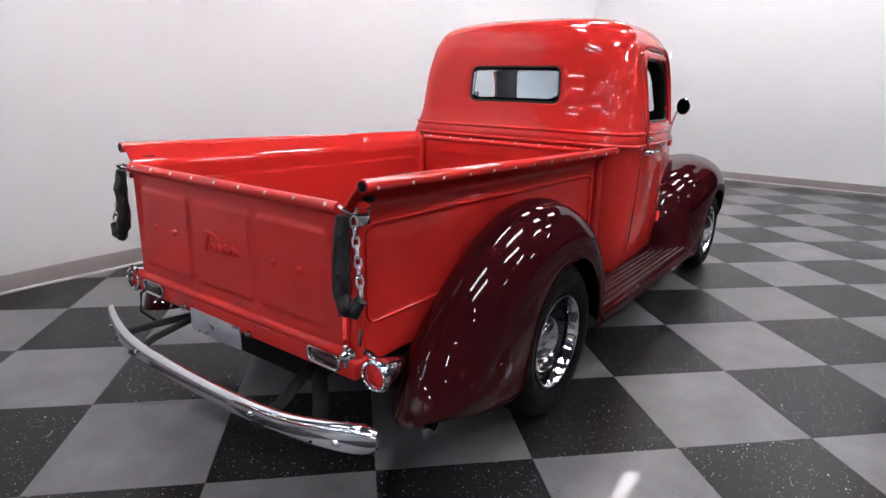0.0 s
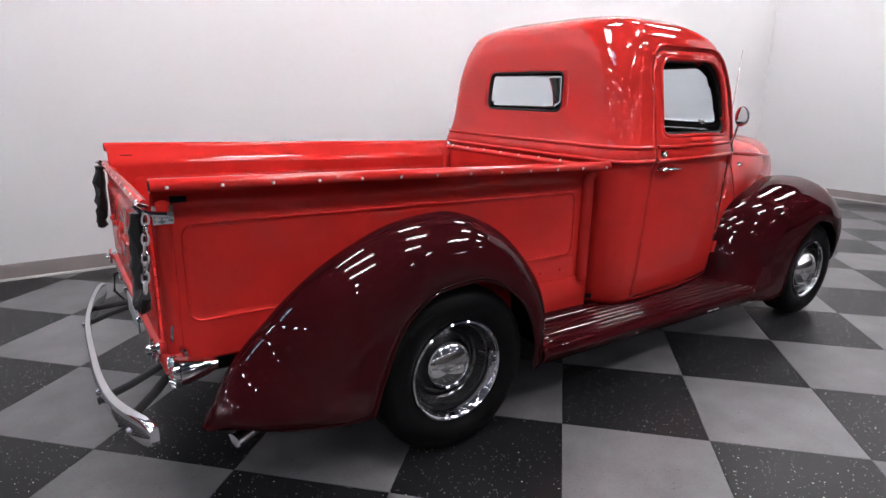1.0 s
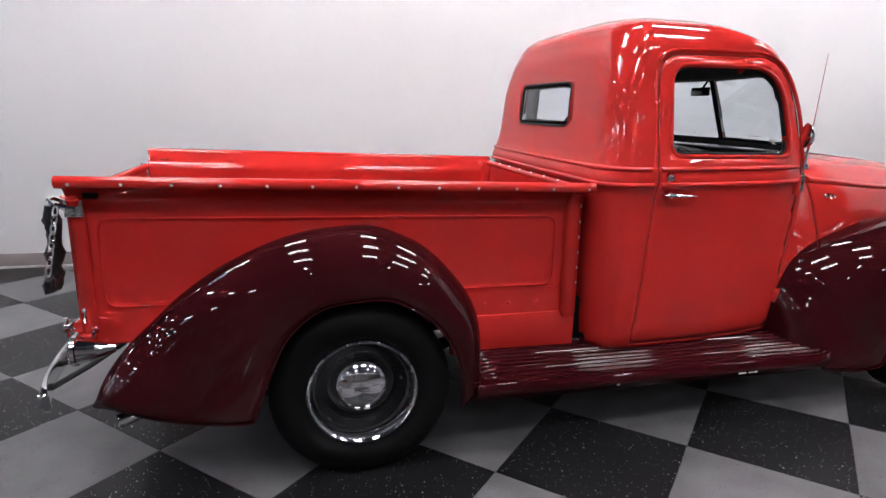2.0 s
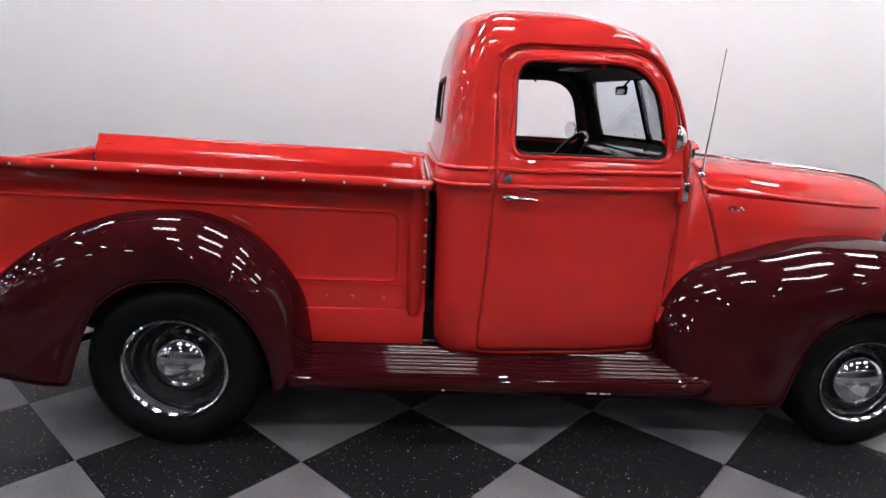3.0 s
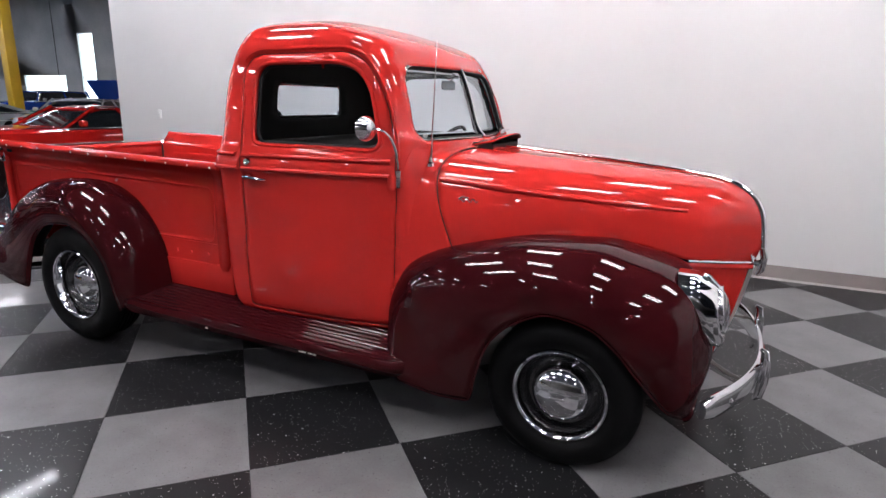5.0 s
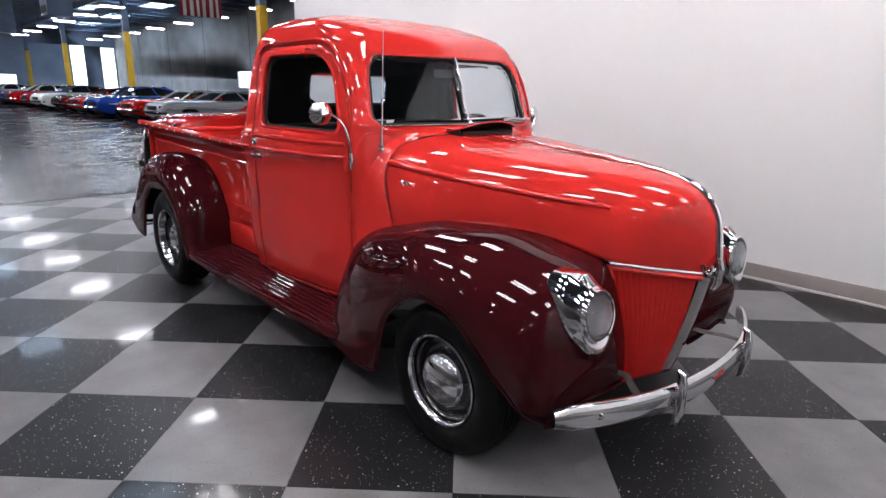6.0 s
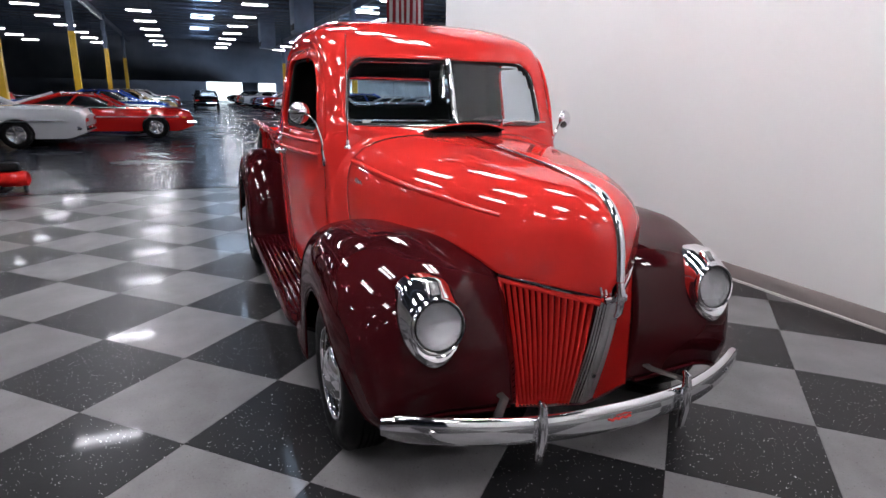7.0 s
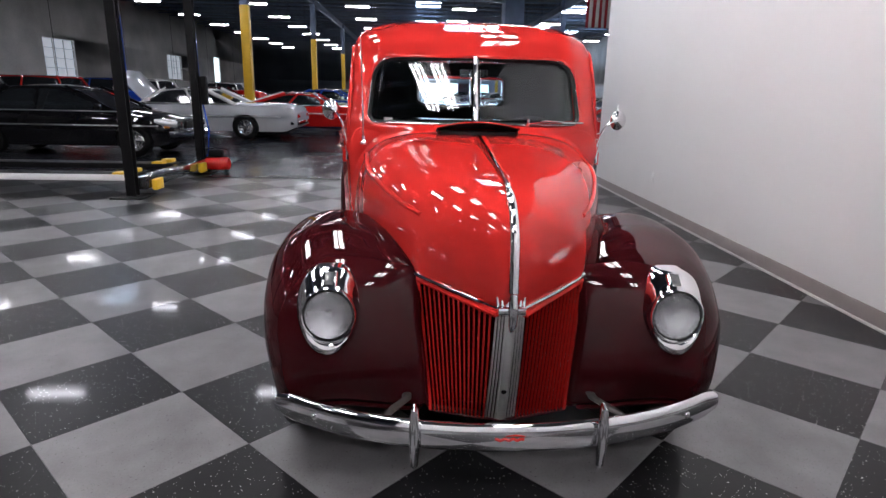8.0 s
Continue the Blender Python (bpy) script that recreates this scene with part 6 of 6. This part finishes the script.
MORE = [
    (pony, (-7.7, 4.15), -94, "red", "red", "red muscle car beside the display wall"),
    (modern, (-44.0, 0.0), 178, "black", "black", "dark saloon in the middle of the lane"),
    (pony, (-18.1, -4.3), 86, "white", "white", "white muscle car with dark glass"),
    (saloon, (-21.6, -4.6), 88, "blue", "blue", "blue coupe in the parked row"),
    (saloon, (-25.0, -4.4), 92, "gold", "gold", "pale gold coupe in the parked row"),
    (pony, (-28.3, -4.2), 90, "grey", "grey", "grey muscle car in the parked row"),
    (saloon, (-31.8, -4.6), 87, "white", "white", "white coupe in the parked row"),
    (pony, (-35.4, -4.1), 90, "maroon", "maroon", "maroon muscle car in the parked row"),
    (saloon, (-38.9, -4.6), 93, "teal", "white", "teal coupe with white roof"),
    (pony, (-50.0, -4.3), 90, "red", "red", "red muscle car far down the row"),
    (pony, (-18.6, 7.3), -88, "silver", "silver", "silver muscle car facing the lane"),
    (pony, (-21.6, 7.2), -84, "red", "white", "red muscle car with white stripe roof"),
    (saloon, (-24.9, 7.0), -86, "blue", "blue", "blue coupe facing the lane"),
    (pony, (-28.1, 6.8), -84, "red", "red", "red muscle car facing the lane"),
    (pony, (-31.2, 6.7), -86, "maroon", "maroon", "maroon muscle car facing the lane"),
    (saloon, (-34.6, 6.6), -84, "white", "grey", "white coupe with grey roof"),
    (pony, (-37.9, 6.4), -87, "red", "red", "red muscle car facing the lane"),
    (saloon, (-41.3, 6.3), -86, "red", "white", "red coupe with white roof"),
    (pony, (-44.5, 6.1), -84, "blue", "blue", "blue muscle car facing the lane"),
    (pony, (-47.8, 6.0), -86, "maroon", "maroon", "maroon muscle car facing the lane"),
    (saloon, (-51.2, 5.8), -86, "silver", "silver", "silver coupe facing the lane"),
    (pony, (-54.6, 5.6), -85, "gold", "gold", "gold muscle car facing the lane"),
    (pony, (-58.0, 5.5), -86, "red", "red", "red muscle car far down the lane"),
    (saloon, (-62.0, 5.3), -86, "black", "black", "black coupe far down the lane"),
    (pony, (-67.0, 5.2), -86, "orange", "orange", "orange muscle car far down the lane"),
    (truck_like, (-17.0, -13.0), 88, "red", "red", "red utility vehicle near the south wall"),
    (truck_like, (-20.6, -12.6), 84, "blue", "blue", "blue utility vehicle near the south wall"),
    (truck_like, (-13.4, -13.6), 90, "grey", "grey", "grey utility vehicle near the south wall"),
    (pony, (-28.0, -12.4), 86, "red", "red", "red muscle car near the south wall"),
    (saloon, (-31.6, -12.6), 88, "maroon", "maroon", "maroon coupe near the south wall"),
    (truck_like, (-36.0, -12.6), 88, "red", "white", "red utility vehicle with white roof"),
    (pony, (-40.0, -12.4), 86, "black", "black", "black muscle car near the south wall"),
    (saloon, (-15.0, 9.6), -60, "silver", "silver", "silver coupe behind the red one"),
    (saloon, (-19.8, 13.0), -80, "teal", "teal", "teal coupe near the north wall"),
    (truck_like, (-25.5, 14.2), -85, "blue", "blue", "blue utility vehicle near the north wall"),
    (pony, (-16.4, 12.4), -70, "blue", "blue", "blue muscle car with raised hood"),
]
for model, (x, y), turn, body, roof, words in MORE:
    ob = copy_thing(model, pose(x, y, 0, 0, 0, turn))
    ob["label"] = words
    repaint(ob, body, roof)
raised = ob
part("raised_hood", block((1.45, -0.8, 0.0), (2.55, 0.8, 0.035), 0.012, m=Matrix.Translation((1.45, 0, 0.95)) @ Matrix.Rotation(radians(-47), 4, "Y") @ Matrix.Translation((-1.45, 0, 0))), CAR_PAINTS["silver"], saloon, "silver hood propped open")
lid = part("raised_hood", block((0.85, -0.75, 0.0), (2.25, 0.75, 0.035), 0.012, m=Matrix.Translation((0.85, 0, 0.9)) @ Matrix.Rotation(radians(-48), 4, "Y") @ Matrix.Translation((-0.85, 0, 0))), CAR_PAINTS["blue"], raised, "blue hood propped open")


# ---- lift, compressor, flag, duct ----
lift = empty("four_post_lift", (0, 0, 0), label="black four-post car lift with pale rail and yellow feet", category="car lift")
for x in (-2.45, -4.75):
    for y in (-3.93 if x > -3 else -3.85, -9.2):
        post = part("post", from_grid([[Vector((x + a, y + b, z)) for a, b in ((-0.06, 0.06), (-0.06, -0.06), (0.06, -0.06), (0.06, 0.06), (0.042, 0.06), (0.042, -0.042), (-0.042, -0.042), (-0.042, 0.06))] for z in (0.02, 1.2, 2.4, 3.6)], closed_v=True), BLACK_STEEL, lift, "black channel post")
        part("foot_plate", block((x - 0.22, y - 0.2, 0.001), (x + 0.22, y + 0.2, 0.02), 0.004), BLACK_STEEL, post)
        part("decal", block((x - 0.059, y + 0.061, 1.55), (x - 0.043, y + 0.064, 2.2), 0), CAR_PAINTS["blue"], post, "blue strip decal")
for y in (-3.86, -9.15):
    part("cross_beam", block((-4.7, y - 0.09, 0.09), (-2.5, y + 0.09, 0.24), 0.01), BLACK_PAINT, lift)
    for x in (-2.75, -4.45):
        part("ramp_foot", block((x - 0.11, y + 0.092, 0.06), (x + 0.11, y + 0.16, 0.20), 0.01), YELLOW, lift, "yellow ramp foot")
for x in (-3.0, -4.2):
    for off in (-0.2, 0.16):
        part("wheel_stop", block((x + off - 0.09, -4.32, 0.216), (x + off + 0.09, -4.16, 0.27), 0.012), YELLOW, lift, "yellow wheel stop")
    way = part("runway", block((x - 0.26, -9.1, 0.17), (x + 0.26, -4.1, 0.215), 0.006), BLACK_STEEL, lift, "dark steel runway")
    # near rail white for the bright reflection along it, far rail black
    part("side_rail", block((x + 0.262, -9.1, 0.165), (x + 0.285, -3.98, 0.245), 0.004), WHITE_PLASTIC if x > -3.5 else BLACK_STEEL, way, "long side rail")
part("control_box", block((-4.98, -3.92, 1.1), (-4.86, -3.72, 1.55), 0.015), BLACK_STEEL, lift)
part("hose", tube([(-4.9, -3.80, 1.1), (-4.85, -3.72, 0.7), (-4.82, -3.75, 0.3), (-4.86, -3.9, 0.2)], 0.014, 8), CAR_PAINTS["blue"], lift, "blue air hose")

comp = empty("air_compressor", (-4.80, -3.60, 0), label="small red air compressor with black motor on the floor", category="compressor")
comp.scale = (0.82, 0.82, 0.82)
part("tank", lathe([(0.0, -0.26), (0.06, -0.255), (0.12, -0.22), (0.135, -0.17), (0.135, 0.17), (0.12, 0.22), (0.06, 0.255), (0.0, 0.26)], Matrix.Translation((0, 0, 0.19)) @ Matrix.Rotation(math.pi / 2, 4, "X"), 28), CAR_PAINTS["red"], comp, "red air tank")
part("motor", block((-0.10, -0.16, 0.32), (0.10, 0.12, 0.46), 0.04, 3), BLACK_STEEL, comp, "black motor cover")
part("carry_bar", tube([(0, -0.22, 0.30), (0, -0.24, 0.47), (0, 0.0, 0.50), (0, 0.22, 0.47), (0, 0.24, 0.30)], 0.012, 8), BLACK_STEEL, comp)
for s in (-1, 1):
    part("foot", block((-0.09, s * 0.17 - 0.02, 0.0), (0.09, s * 0.17 + 0.02, 0.085), 0.008), BLACK_STEEL, comp)

FLAG_RED = material("flag_red", (0.30, 0.012, 0.02), 0.8, vary=0.1, scale=6)
FLAG_WHITE = material("flag_white", (0.62, 0.60, 0.58), 0.8, vary=0.06, scale=6)
flag = empty("hanging_flag", (-18.0, 6.75, 0), label="large red and white striped flag hanging from the roof", category="flag")
for k in range(13):
    y0, y1 = -0.75 + 1.5 * k / 13, -0.75 + 1.5 * (k + 1) / 13
    rows = [[Vector((0.05 * math.sin(y * 9 + z), y, z)) for z in np.linspace(3.8, 6.6, 10)] for y in np.linspace(y0, y1, 4)]
    shell(part("stripe", from_grid(rows), FLAG_WHITE if k % 2 else FLAG_RED, flag), 0.004)
part("pole", tube([(0, -0.85, 6.62), (0, 0.85, 6.62)], 0.02, 8), DULL_CHROME, flag)
for s in (-1, 1):
    part("rope", tube([(0, s * 0.7, 6.62), (0, s * 0.7, ROOF - 0.01)], 0.008, 6), BLACK_STEEL, flag)
for x, y in ((-38.0, 6.3), (-55.0, 6.0)):
    duct = part("hanging_duct", block((x - 0.9, y - 0.65, 5.2), (x + 0.9, y + 0.65, ROOF - 0.005), 0.03), JOIST, label="grey sheet-metal duct box under the roof", category="duct")
    part("louvre", block((x - 0.7, y - 0.672, 5.35), (x + 0.7, y - 0.652, 5.75), 0.005), BLACK_STEEL, duct)
